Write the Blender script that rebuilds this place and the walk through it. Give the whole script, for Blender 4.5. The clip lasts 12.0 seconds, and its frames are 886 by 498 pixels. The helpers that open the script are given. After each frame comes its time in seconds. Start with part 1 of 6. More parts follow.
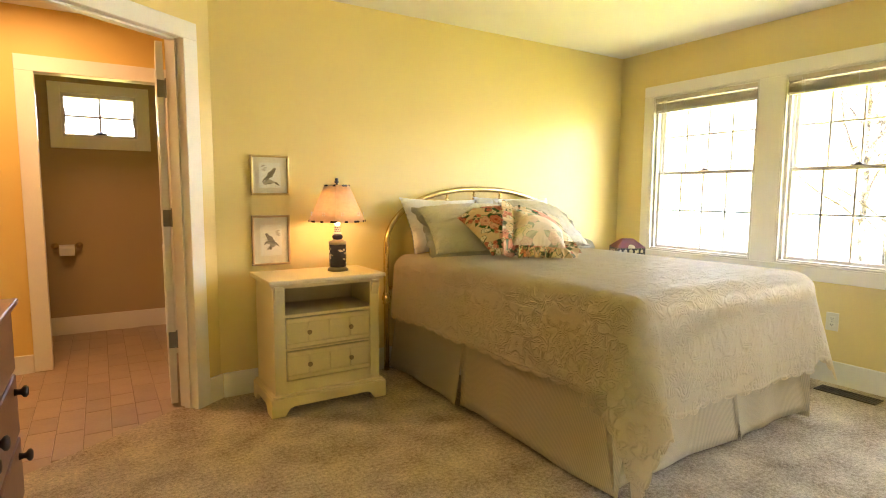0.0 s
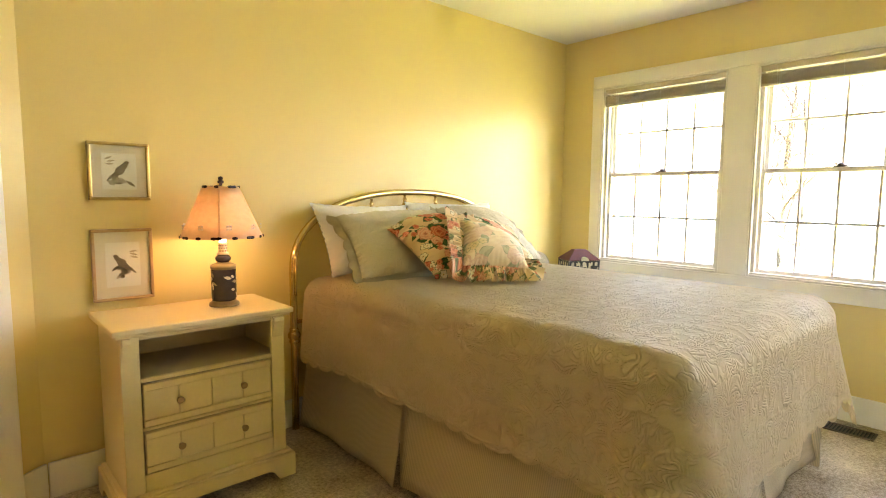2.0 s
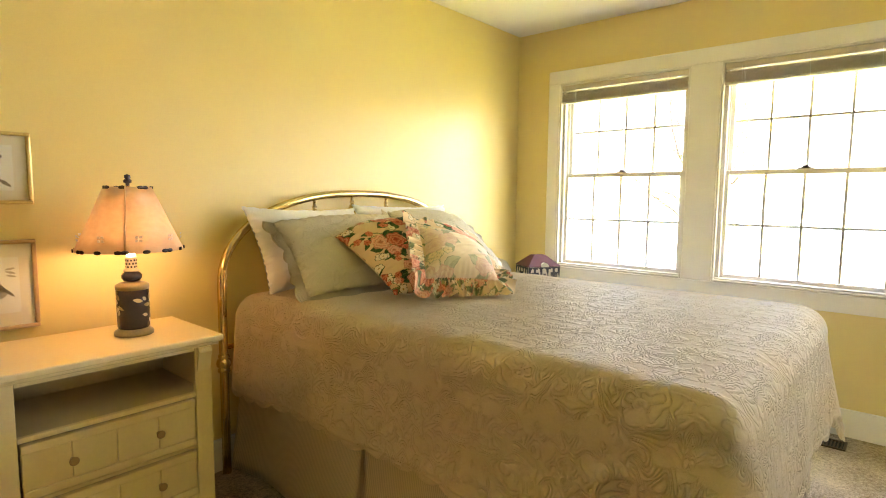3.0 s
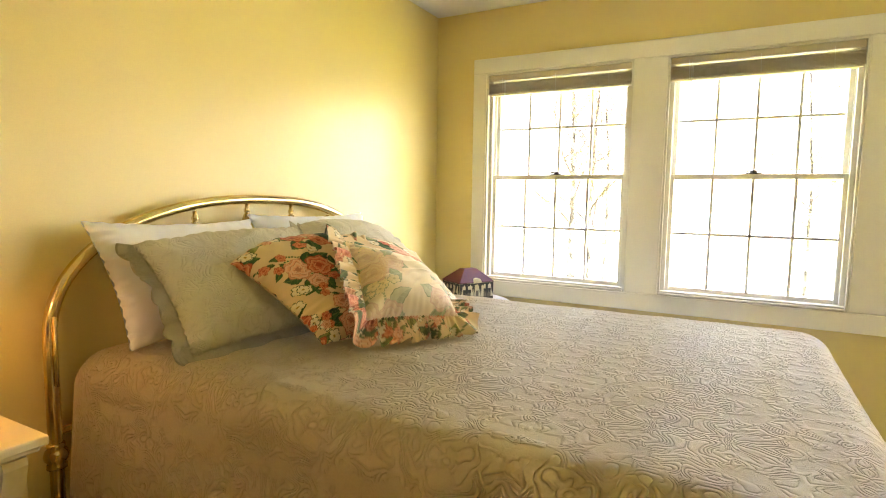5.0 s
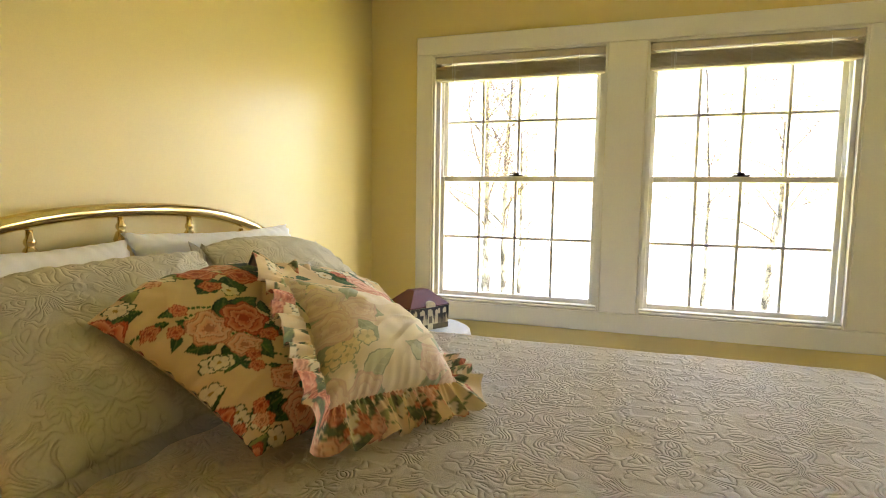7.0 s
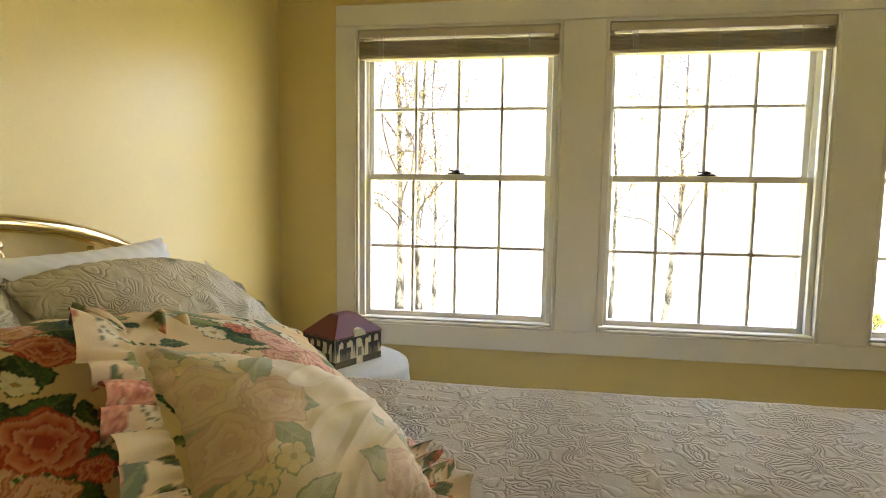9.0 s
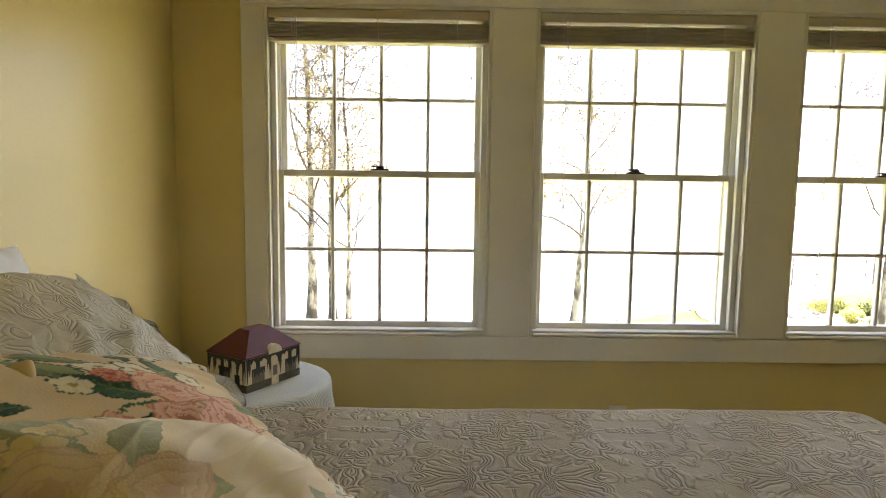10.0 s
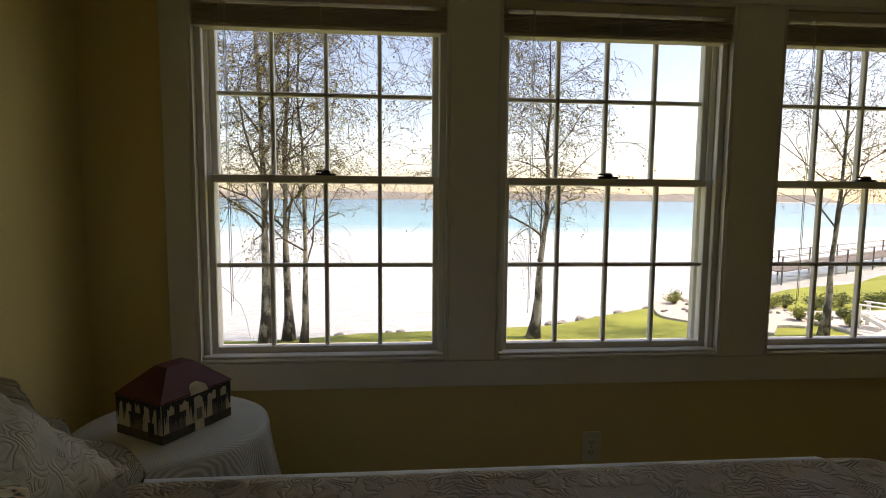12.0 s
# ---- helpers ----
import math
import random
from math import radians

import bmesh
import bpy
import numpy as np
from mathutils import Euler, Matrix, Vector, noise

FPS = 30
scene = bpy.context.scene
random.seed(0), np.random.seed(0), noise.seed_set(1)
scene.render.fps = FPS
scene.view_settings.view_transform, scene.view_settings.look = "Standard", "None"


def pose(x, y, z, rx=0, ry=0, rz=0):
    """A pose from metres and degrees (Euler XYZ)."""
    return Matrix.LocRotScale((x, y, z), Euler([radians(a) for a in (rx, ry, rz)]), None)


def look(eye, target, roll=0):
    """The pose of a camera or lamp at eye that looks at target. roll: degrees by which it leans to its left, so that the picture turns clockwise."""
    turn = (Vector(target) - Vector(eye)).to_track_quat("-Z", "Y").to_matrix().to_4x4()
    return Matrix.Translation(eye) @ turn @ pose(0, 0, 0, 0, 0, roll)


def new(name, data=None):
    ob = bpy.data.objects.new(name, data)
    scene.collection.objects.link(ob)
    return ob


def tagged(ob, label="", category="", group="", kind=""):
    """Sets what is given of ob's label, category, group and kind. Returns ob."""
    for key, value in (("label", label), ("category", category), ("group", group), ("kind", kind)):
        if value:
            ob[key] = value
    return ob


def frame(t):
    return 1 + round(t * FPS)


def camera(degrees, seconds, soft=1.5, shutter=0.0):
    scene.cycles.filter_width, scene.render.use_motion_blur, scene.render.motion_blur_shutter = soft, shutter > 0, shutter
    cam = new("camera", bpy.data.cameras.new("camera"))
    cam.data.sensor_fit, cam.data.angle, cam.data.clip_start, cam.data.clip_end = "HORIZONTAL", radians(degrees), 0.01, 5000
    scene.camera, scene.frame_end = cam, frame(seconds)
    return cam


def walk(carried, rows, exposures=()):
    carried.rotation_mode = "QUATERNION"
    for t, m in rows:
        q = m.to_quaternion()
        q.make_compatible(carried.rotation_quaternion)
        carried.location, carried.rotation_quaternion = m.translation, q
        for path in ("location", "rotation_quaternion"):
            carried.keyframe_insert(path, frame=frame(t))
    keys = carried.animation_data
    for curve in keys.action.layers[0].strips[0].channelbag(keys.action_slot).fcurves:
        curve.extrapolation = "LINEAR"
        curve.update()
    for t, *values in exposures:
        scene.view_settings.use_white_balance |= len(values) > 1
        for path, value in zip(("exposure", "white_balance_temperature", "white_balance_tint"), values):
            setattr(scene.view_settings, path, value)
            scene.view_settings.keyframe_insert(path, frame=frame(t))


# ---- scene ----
cam = camera(78.3, 12.0, soft=1.0)
METRES, EYE, TILT, LEAN, TURN = 3.25, 1.19, 0.0, 0.0, -32.2
ROWS = [
    (0.0, 0.0, 0.0, 0.0, 0.03, -5.78, -0.26),
    (0.5, -0.0086, 0.0559, 0.0036, -3.09, -5.81, -0.36),
    (1.0, -0.0148, 0.1192, 0.0035, -5.43, -5.8, -0.39),
    (1.5, -0.0196, 0.1823, 0.0047, -7.25, -5.71, -0.44),
    (2.0, -0.0288, 0.2438, 0.0052, -9.7, -5.62, -0.43),
    (2.5, -0.0391, 0.2978, 0.008, -13.75, -5.58, -0.49),
    (3.0, -0.0429, 0.3504, 0.0079, -16.75, -5.54, -0.51),
    (5.0, -0.0476, 0.5386, 0.0187, -29.41, -5.62, -0.79),
    (5.5, -0.0352, 0.5886, 0.0202, -31.67, -5.59, -0.79),
    (6.0, -0.0185, 0.6354, 0.0214, -33.07, -5.55, -0.75),
    (6.5, -0.0114, 0.6811, 0.0224, -35.58, -5.51, -0.75),
    (7.0, -0.0103, 0.7199, 0.0249, -39.55, -5.47, -0.8),
    (9.0, 0.059, 0.8431, 0.0273, -49.17, -5.38, -0.78),
    (9.5, 0.0751, 0.8697, 0.0269, -54.04, -5.37, -0.78),
    (10.0, 0.0906, 0.8889, 0.026, -58.41, -5.35, -0.76),
    (10.5, 0.113, 0.9012, 0.026, -60.74, -5.33, -0.69),
    (11.0, 0.1298, 0.9121, 0.0293, -61.74, -5.34, -0.61),
    (11.5, 0.1442, 0.9187, 0.0342, -62.25, -5.36, -0.58),
    (12.0, 0.1547, 0.9216, 0.0358, -62.6, -5.4, -0.47),
]
# seconds, stops: the camera darkens its picture as it turns to the windows
STOPS = [(t, s, 7800, 26) for t, s in ((0.0, 5.07), (3.0, 4.95), (5.0, 4.88), (7.0, 4.26), (9.0, 3.8), (9.5, 3.64), (10.0, 3.22), (11.0, 1.88), (12.0, 0.92))]
walk(cam, [(t, pose(0, 0, EYE, TILT, LEAN, TURN) @ pose(METRES * x, METRES * y, METRES * z, 90 + pitch, roll, yaw)) for t, x, y, z, yaw, pitch, roll in ROWS], STOPS)

# ---- sky and sun ----
SUN_EL, SUN_AZ = radians(52), radians(178)          # azimuth clockwise from +y: nearly along the window wall
world = bpy.data.worlds.new("sky")
scene.world = world
world.use_nodes = True
wn = world.node_tree
sky = wn.nodes.new("ShaderNodeTexSky")
sky.sky_type, sky.sun_disc, sky.sun_elevation, sky.sun_rotation = "NISHITA", False, SUN_EL, SUN_AZ
sky.dust_density = 1.0
wn.links.new(sky.outputs[0], wn.nodes["Background"].inputs[0])
wn.nodes["Background"].inputs[1].default_value = 0.15
sun = new("sun", bpy.data.lights.new("sun", "SUN"))
sun.data.energy, sun.data.angle, sun.data.color = 4.0, radians(0.5), (1.0, 0.95, 0.86)
to_sun = Vector((math.sin(SUN_AZ) * math.cos(SUN_EL), math.cos(SUN_AZ) * math.cos(SUN_EL), math.sin(SUN_EL)))
sun.matrix_world = look(to_sun * 30, (0, 0, 0))


def lamp(name, kind, place, watts, colour, size=0.1):
    ob = new(name, bpy.data.lights.new(name, kind))
    ob.data.energy, ob.data.color, ob.location = watts, colour, place
    if kind == "AREA":
        ob.data.size = size
    else:
        ob.data.shadow_soft_size = size
    return ob


lamp("bath_light", "AREA", (-0.35, 3.75, 2.34), 0.62, (1.0, 0.62, 0.32), 0.3)


# ---- materials ----
def material(name, colour, rough=0.6, metal=0.0, vary=0.12, scale=3.0, bump=0.0, bump_scale=200.0, spec=0.5, grain=None, sheen=0.0):
    """Base colour with large soft variation and a fine grain, and a fine relief."""
    m = bpy.data.materials.new(name)
    m.use_nodes = True
    nt = m.node_tree
    b = nt.nodes["Principled BSDF"]
    b.inputs["Roughness"].default_value, b.inputs["Metallic"].default_value = rough, metal
    b.inputs["Specular IOR Level"].default_value = spec
    b.inputs["Sheen Weight"].default_value = sheen
    co = nt.nodes.new("ShaderNodeTexCoord")
    n1 = nt.nodes.new("ShaderNodeTexNoise")
    n1.inputs["Scale"].default_value, n1.inputs["Detail"].default_value = scale, 5
    nt.links.new(co.outputs["Object"], n1.inputs["Vector"])
    n2 = nt.nodes.new("ShaderNodeTexNoise")
    n2.inputs["Scale"].default_value, n2.inputs["Detail"].default_value = grain or bump_scale, 3
    nt.links.new(co.outputs["Object"], n2.inputs["Vector"])
    add = nt.nodes.new("ShaderNodeMath")
    add.operation = "ADD"
    nt.links.new(n1.outputs["Fac"], add.inputs[0])
    nt.links.new(n2.outputs["Fac"], add.inputs[1])
    rng = nt.nodes.new("ShaderNodeMapRange")
    rng.inputs[1].default_value, rng.inputs[2].default_value = 0.6, 1.4
    rng.inputs[3].default_value, rng.inputs[4].default_value = 1 - vary, 1 + vary
    nt.links.new(add.outputs[0], rng.inputs[0])
    mul = nt.nodes.new("ShaderNodeVectorMath")
    mul.operation = "SCALE"
    mul.inputs[0].default_value = colour[:3]
    nt.links.new(rng.outputs[0], mul.inputs["Scale"])
    nt.links.new(mul.outputs[0], b.inputs["Base Color"])
    if bump:
        bp = nt.nodes.new("ShaderNodeBump")
        bp.inputs["Strength"].default_value, bp.inputs["Distance"].default_value = min(1.0, bump), 0.004
        nt.links.new(n2.outputs["Fac"], bp.inputs["Height"])
        nt.links.new(bp.outputs[0], b.inputs["Normal"])
    return m


def node(m, kind, **values):
    n = m.node_tree.nodes.new(kind)
    for k, v in values.items():
        n.inputs[k.replace("_", " ")].default_value = v
    return n


def link(m, a, b):
    m.node_tree.links.new(a, b)


WALL = material("yellow_wall_paint", (0.785, 0.633, 0.275), 0.34, vary=0.04, scale=1.5, bump=0.06, bump_scale=350, spec=0.42)
CEIL = material("ceiling_paint", (0.80, 0.78, 0.72), 0.9, vary=0.03, bump=0.1, bump_scale=300)
TRIM = material("white_trim_paint", (0.85, 0.82, 0.735), 0.38, vary=0.03, scale=4, bump=0.03, bump_scale=120)
VINYL = material("white_sash_paint", (0.76, 0.73, 0.65), 0.4, vary=0.03)
WCWALL = material("tan_wall_paint", (0.46, 0.34, 0.18), 0.6, vary=0.05, scale=1.5, bump=0.08, bump_scale=350)
BATHWALL = material("warm_bath_paint", (0.80, 0.58, 0.20), 0.55, vary=0.04, scale=1.5, bump=0.08, bump_scale=350)
CREAM = material("cream_furniture_paint", (0.80, 0.66, 0.37), 0.35, vary=0.04, scale=6, bump=0.03, bump_scale=90)
# a darker, duller cream for the nightstand's shelf, back panel and drawer boxes
CREAM_IN = material("darker_cream", (0.58, 0.46, 0.28), 0.5, vary=0.05, scale=6)
BRASS = material("polished_brass", (0.74, 0.57, 0.28), 0.13, 1.0, vary=0.08, scale=14)
KNOB = material("bronze_knob_metal", (0.42, 0.29, 0.17), 0.3, 1.0)
STEEL = material("brushed_hinge_nickel", (0.27, 0.25, 0.23), 0.38, 1.0)
DARK = material("dark_bronze", (0.05, 0.04, 0.035), 0.45, 0.6)
WOOD = material("red_brown_wood", (0.16, 0.06, 0.03), 0.35, vary=0.3, scale=5, bump=0.05, bump_scale=60)
LINEN = material("white_cotton", (0.80, 0.79, 0.77), 0.9, vary=0.03, bump=0.15, bump_scale=500, sheen=0.2)
PAPER = material("white_paper", (0.78, 0.76, 0.70), 0.9, vary=0.02)
PLASTIC = material("ivory_plastic", (0.74, 0.70, 0.58), 0.4, vary=0.02)
# black that stands in for the shade inside small openings
BLACK = material("hole_shade_black", (0.01, 0.01, 0.01), 0.6)
BLIND = material("beige_blind_slats", (0.64, 0.56, 0.44), 0.5, vary=0.06, scale=8)
nt = BLIND.node_tree                                                  # thin vinyl lets a little daylight through
tl, mx = nt.nodes.new("ShaderNodeBsdfTranslucent"), nt.nodes.new("ShaderNodeMixShader")
tl.inputs["Color"].default_value = (0.75, 0.66, 0.50, 1)
mx.inputs[0].default_value = 0.15
nt.links.new(nt.nodes["Principled BSDF"].outputs[0], mx.inputs[1])
nt.links.new(tl.outputs[0], mx.inputs[2])
nt.links.new(mx.outputs[0], nt.nodes["Material Output"].inputs[0])
GROUT = material("tile_grout", (0.30, 0.22, 0.15), 0.9, vary=0.1, scale=20)


def glass_material():
    m = bpy.data.materials.new("window_glass")
    m.use_nodes = True
    nt = m.node_tree
    nt.nodes.clear()
    out, mix = nt.nodes.new("ShaderNodeOutputMaterial"), nt.nodes.new("ShaderNodeMixShader")
    fr, tr, gl = nt.nodes.new("ShaderNodeLayerWeight"), nt.nodes.new("ShaderNodeBsdfTransparent"), nt.nodes.new("ShaderNodeBsdfGlossy")
    fr.inputs["Blend"].default_value = 0.5
    pw, ma = nt.nodes.new("ShaderNodeMath"), nt.nodes.new("ShaderNodeMath")
    pw.operation, pw.inputs[1].default_value = "POWER", 5.0
    ma.operation, ma.inputs[1].default_value, ma.inputs[2].default_value = "MULTIPLY_ADD", 0.6, 0.03
    tr.inputs["Color"].default_value = (0.97, 0.98, 0.975, 1)
    gl.inputs["Roughness"].default_value = 0.0
    nt.links.new(fr.outputs["Facing"], pw.inputs[0])
    nt.links.new(pw.outputs[0], ma.inputs[0])
    nt.links.new(ma.outputs[0], mix.inputs[0])
    nt.links.new(tr.outputs[0], mix.inputs[1])
    nt.links.new(gl.outputs[0], mix.inputs[2])
    nt.links.new(mix.outputs[0], out.inputs[0])
    return m


GLASS = glass_material()


def carpet_material():
    m = material("tan_cut_pile_carpet", (0.46, 0.37, 0.26), 0.97, vary=0.0, spec=0.1)
    b = m.node_tree.nodes["Principled BSDF"]
    co = node(m, "ShaderNodeTexCoord")
    big = node(m, "ShaderNodeTexNoise", Scale=5.0, Detail=4.0)
    mid = node(m, "ShaderNodeTexNoise", Scale=60.0, Detail=4.0)
    fine = node(m, "ShaderNodeTexNoise", Scale=170.0, Detail=3.0)
    for n in (big, mid, fine):
        link(m, co.outputs["Object"], n.inputs["Vector"])
    a = node(m, "ShaderNodeMath")
    link(m, mid.outputs["Fac"], a.inputs[0])
    link(m, fine.outputs["Fac"], a.inputs[1])
    a2 = node(m, "ShaderNodeMath")
    link(m, a.outputs[0], a2.inputs[0])
    link(m, big.outputs["Fac"], a2.inputs[1])
    ramp = m.node_tree.nodes.new("ShaderNodeValToRGB")
    e = ramp.color_ramp.elements
    e[0].position, e[0].color = 0.36, (0.25, 0.185, 0.12, 1)
    e[1].position, e[1].color = 0.64, (0.82, 0.70, 0.52, 1)
    sc = node(m, "ShaderNodeMath")
    sc.operation = "MULTIPLY"
    sc.inputs[1].default_value = 1 / 3
    link(m, a2.outputs[0], sc.inputs[0])
    link(m, sc.outputs[0], ramp.inputs[0])
    link(m, ramp.outputs[0], b.inputs["Base Color"])
    bp = node(m, "ShaderNodeBump", Strength=1.0, Distance=0.012)
    link(m, a.outputs[0], bp.inputs["Height"])
    link(m, bp.outputs[0], b.inputs["Normal"])
    return m


CARPET = carpet_material()


# ---- mesh helpers ----
def finish(name, bm, mat, smooth=False):
    me = bpy.data.meshes.new(name)
    bmesh.ops.recalc_face_normals(bm, faces=bm.faces)
    bm.to_mesh(me)
    bm.free()
    for m in (mat if isinstance(mat, (list, tuple)) else [mat]):
        me.materials.append(m)
    if smooth:
        for p in me.polygons:
            p.use_smooth = True
    return me


def part(name, bm, mat, parent=None, label="", smooth=False):
    ob = new(name, finish(name, bm, mat, smooth))
    if parent is not None:
        ob.parent = parent
    return tagged(ob, label)


def thing(name, place, label, category, group="", turn=0.0):
    ob = new(name)
    ob.empty_display_size = 0.1
    ob.matrix_basis = pose(*place, 0, 0, turn)
    return tagged(ob, label, category, group)


def cube(bm, x0, x1, y0, y1, z0, z1, bevel=0.0, seg=1):
    vs = [bm.verts.new((x, y, z)) for x in (x0, x1) for y in (y0, y1) for z in (z0, z1)]
    fs = [bm.faces.new([vs[i] for i in f]) for f in ((0, 1, 3, 2), (4, 6, 7, 5), (0, 4, 5, 1), (2, 3, 7, 6), (0, 2, 6, 4), (1, 5, 7, 3))]
    if bevel:
        es = list({e for f in fs for e in f.edges})
        bmesh.ops.bevel(bm, geom=es, offset=bevel, segments=seg, affect="EDGES", profile=0.5)
    return bm


def box(x0, x1, y0, y1, z0, z1, bevel=0.0, seg=1):
    return cube(bmesh.new(), x0, x1, y0, y1, z0, z1, bevel, seg)


def lathe(bm, profile, n=24, at=(0, 0, 0)):
    """Turn (radius, height) pairs round the z axis."""
    rings = []
    for r, z in profile:
        rings.append([bm.verts.new((at[0] + r * math.cos(2 * math.pi * i / n), at[1] + r * math.sin(2 * math.pi * i / n), at[2] + z)) for i in range(n)])
    for a, b in zip(rings, rings[1:]):
        for i in range(n):
            bm.faces.new((a[i], a[(i + 1) % n], b[(i + 1) % n], b[i]))
    for ring in (rings[0], rings[-1]):
        if profile[rings.index(ring)][0] > 1e-5:
            bm.faces.new(ring)
    return bm


def tube(bm, pts, r, n=10, radii=None):
    """A round rod along points."""
    pts = [Vector(p) for p in pts]
    rings = []
    up = Vector((0.13, 0.31, 0.94))
    for i, p in enumerate(pts):
        d = (pts[min(i + 1, len(pts) - 1)] - pts[max(i - 1, 0)]).normalized()
        s = d.cross(up)
        s = (s if s.length > 0.05 else d.cross(Vector((1, 0.2, 0)))).normalized()
        w = s.cross(d)
        q = radii[i] if radii else r
        rings.append([bm.verts.new(p + q * (math.cos(2 * math.pi * k / n) * s + math.sin(2 * math.pi * k / n) * w)) for k in range(n)])
    for a, b in zip(rings, rings[1:]):
        for k in range(n):
            bm.faces.new((a[k], a[(k + 1) % n], b[(k + 1) % n], b[k]))
    bm.faces.new(rings[0])
    bm.faces.new(rings[-1])
    return bm


def sheet(bm, nu, nv, place):
    """A grid of faces over place(u, v), with u and v from 0 to 1."""
    g = [[bm.verts.new(place(i / nu, j / nv)) for j in range(nv + 1)] for i in range(nu + 1)]
    for i in range(nu):
        for j in range(nv):
            bm.faces.new((g[i][j], g[i + 1][j], g[i + 1][j + 1], g[i][j + 1]))
    return bm


def structure(name, bm, mat, label, category="", smooth=False):
    return tagged(part(name, bm, mat, None, "", smooth), label, category, "", "structure")


# ---- the room ----
EAST, NORTH, WEST, SOUTH, TOP = 3.905, 3.29, -0.74, -2.5, 2.36
CORNER, DOOR_ANGLE = Vector((0.55, NORTH, 0)), 35.0            # where the slanted door wall leaves the north wall
ALONG = Vector((-math.cos(radians(DOOR_ANGLE)), -math.sin(radians(DOOR_ANGLE)), 0))
IN_WALL = Vector((-math.sin(radians(DOOR_ANGLE)), math.cos(radians(DOOR_ANGLE)), 0))   # from the room into the bathroom
SLANT = Matrix((tuple((ALONG.x, IN_WALL.x, 0, CORNER.x)), tuple((ALONG.y, IN_WALL.y, 0, CORNER.y)), (0, 0, 1, 0), (0, 0, 0, 1)))
SLANT_END = (CORNER.x - WEST) / math.cos(radians(DOOR_ANGLE))
JAMB0, JAMB1, HEAD = 0.185, 1.20, 1.99                          # the bathroom doorway along the slanted wall
WINDOWS = [(2.09, 2.938), (1.087, 1.919), (0.08, 0.912)]          # openings in the east wall, by y
ADDED_DOOR = (-1.50, -0.45)                                           # an unseen glazed door, added for light farther along the same wall
SILL, WHEAD = 0.735, 1.983
THICK = 0.16


def on_slant(bm):
    bm.transform(SLANT)
    return bm


# floors
bm = bmesh.new()
vs = [bm.verts.new(p) for p in ((WEST - 0.1, SOUTH - 0.1, 0), (EAST + 0.1, SOUTH - 0.1, 0), (EAST + 0.1, NORTH + 0.05, 0), (CORNER.x + 0.02, NORTH + 0.05, 0), tuple(CORNER + IN_WALL * 0.10), tuple(CORNER + ALONG * SLANT_END + IN_WALL * 0.10))]
f = bm.faces.new(vs)
bmesh.ops.extrude_face_region(bm, geom=[f])
for v in vs:
    v.co.z = -0.1
structure("floor", bm, CARPET, "tan cut-pile wall-to-wall carpet, slightly mottled", "carpet")
structure("floor_bathroom", box(-2.2, 0.75, 2.0, 5.7, -0.12, -0.011), GROUT, "grouted bed of the bathroom's tan floor tiles", "floor")

# ceiling
structure("ceiling", box(WEST - 0.2, EAST + 0.2, SOUTH - 0.2, NORTH + 0.14, TOP, TOP + 0.12), CEIL, "plain white painted plaster ceiling", "ceiling")
bm = box(-2.4, 0.9, NORTH + 0.14, 5.8, TOP, TOP + 0.12)
cube(bm, -2.4, WEST - 0.2, 1.8, NORTH + 0.14, TOP, TOP + 0.12)
structure("ceiling_bathroom", bm, CEIL, "plain white bathroom ceiling", "ceiling")

# walls
structure("wall_north", box(CORNER.x, EAST + THICK, NORTH, NORTH + 0.12, 0, TOP), WALL, "smooth yellow painted bedroom wall", "wall")
structure("wall_south", box(WEST - 0.12, EAST + THICK, SOUTH - 0.12, SOUTH, 0, TOP), WALL, "smooth yellow painted wall", "wall")
west_top = (CORNER + ALONG * SLANT_END).y
structure("wall_west", box(WEST - 0.12, WEST, SOUTH, west_top + 0.1, 0, TOP), WALL, "smooth yellow painted wall", "wall")

bm = bmesh.new()
last = ADDED_DOOR[1]
cube(bm, EAST, EAST + THICK, SOUTH, ADDED_DOOR[0], 0, TOP)
cube(bm, EAST, EAST + THICK, *ADDED_DOOR, WHEAD, TOP)
for y0, y1 in reversed(WINDOWS):
    cube(bm, EAST, EAST + THICK, last, y0, 0, TOP)
    cube(bm, EAST, EAST + THICK, y0, y1, 0, SILL)
    cube(bm, EAST, EAST + THICK, y0, y1, WHEAD, TOP)
    last = y1
cube(bm, EAST, EAST + THICK, last, NORTH, 0, TOP)
structure("wall_east", bm, WALL, "yellow painted window wall with three openings", "wall")

bm = bmesh.new()
cube(bm, 0.0, JAMB0 - 0.02, 0, 0.12, 0, TOP)
cube(bm, JAMB1 + 0.02, SLANT_END, 0, 0.12, 0, TOP)
cube(bm, JAMB0 - 0.02, JAMB1 + 0.02, 0, 0.12, HEAD + 0.02, TOP)
structure("wall_slanted", on_slant(bm), WALL, "short slanted yellow wall with the bathroom doorway", "wall")

# bathroom and toilet room
BY, BACK = 4.43, 5.5
WC0, WC1, WCHEAD = -0.322, 0.40, 1.962
bm = bmesh.new()
cube(bm, -2.2, WC0 - 0.02, BY, BY + 0.11, 0, TOP)
cube(bm, WC1 + 0.02, 0.75, BY, BY + 0.11, 0, TOP)
cube(bm, WC0 - 0.02, WC1 + 0.02, BY, BY + 0.11, WCHEAD + 0.02, TOP)
structure("wall_bathroom", bm, BATHWALL, "warm yellow bathroom wall with a doorway", "wall")
structure("wall_bathroom_east", box(0.75, 0.87, NORTH + 0.12, 5.62, 0, TOP), BATHWALL, "warm yellow bathroom side wall", "wall")
structure("wall_bathroom_west", box(-2.32, -2.2, 1.9, 5.62, 0, TOP), BATHWALL, "warm yellow bathroom side wall", "wall")
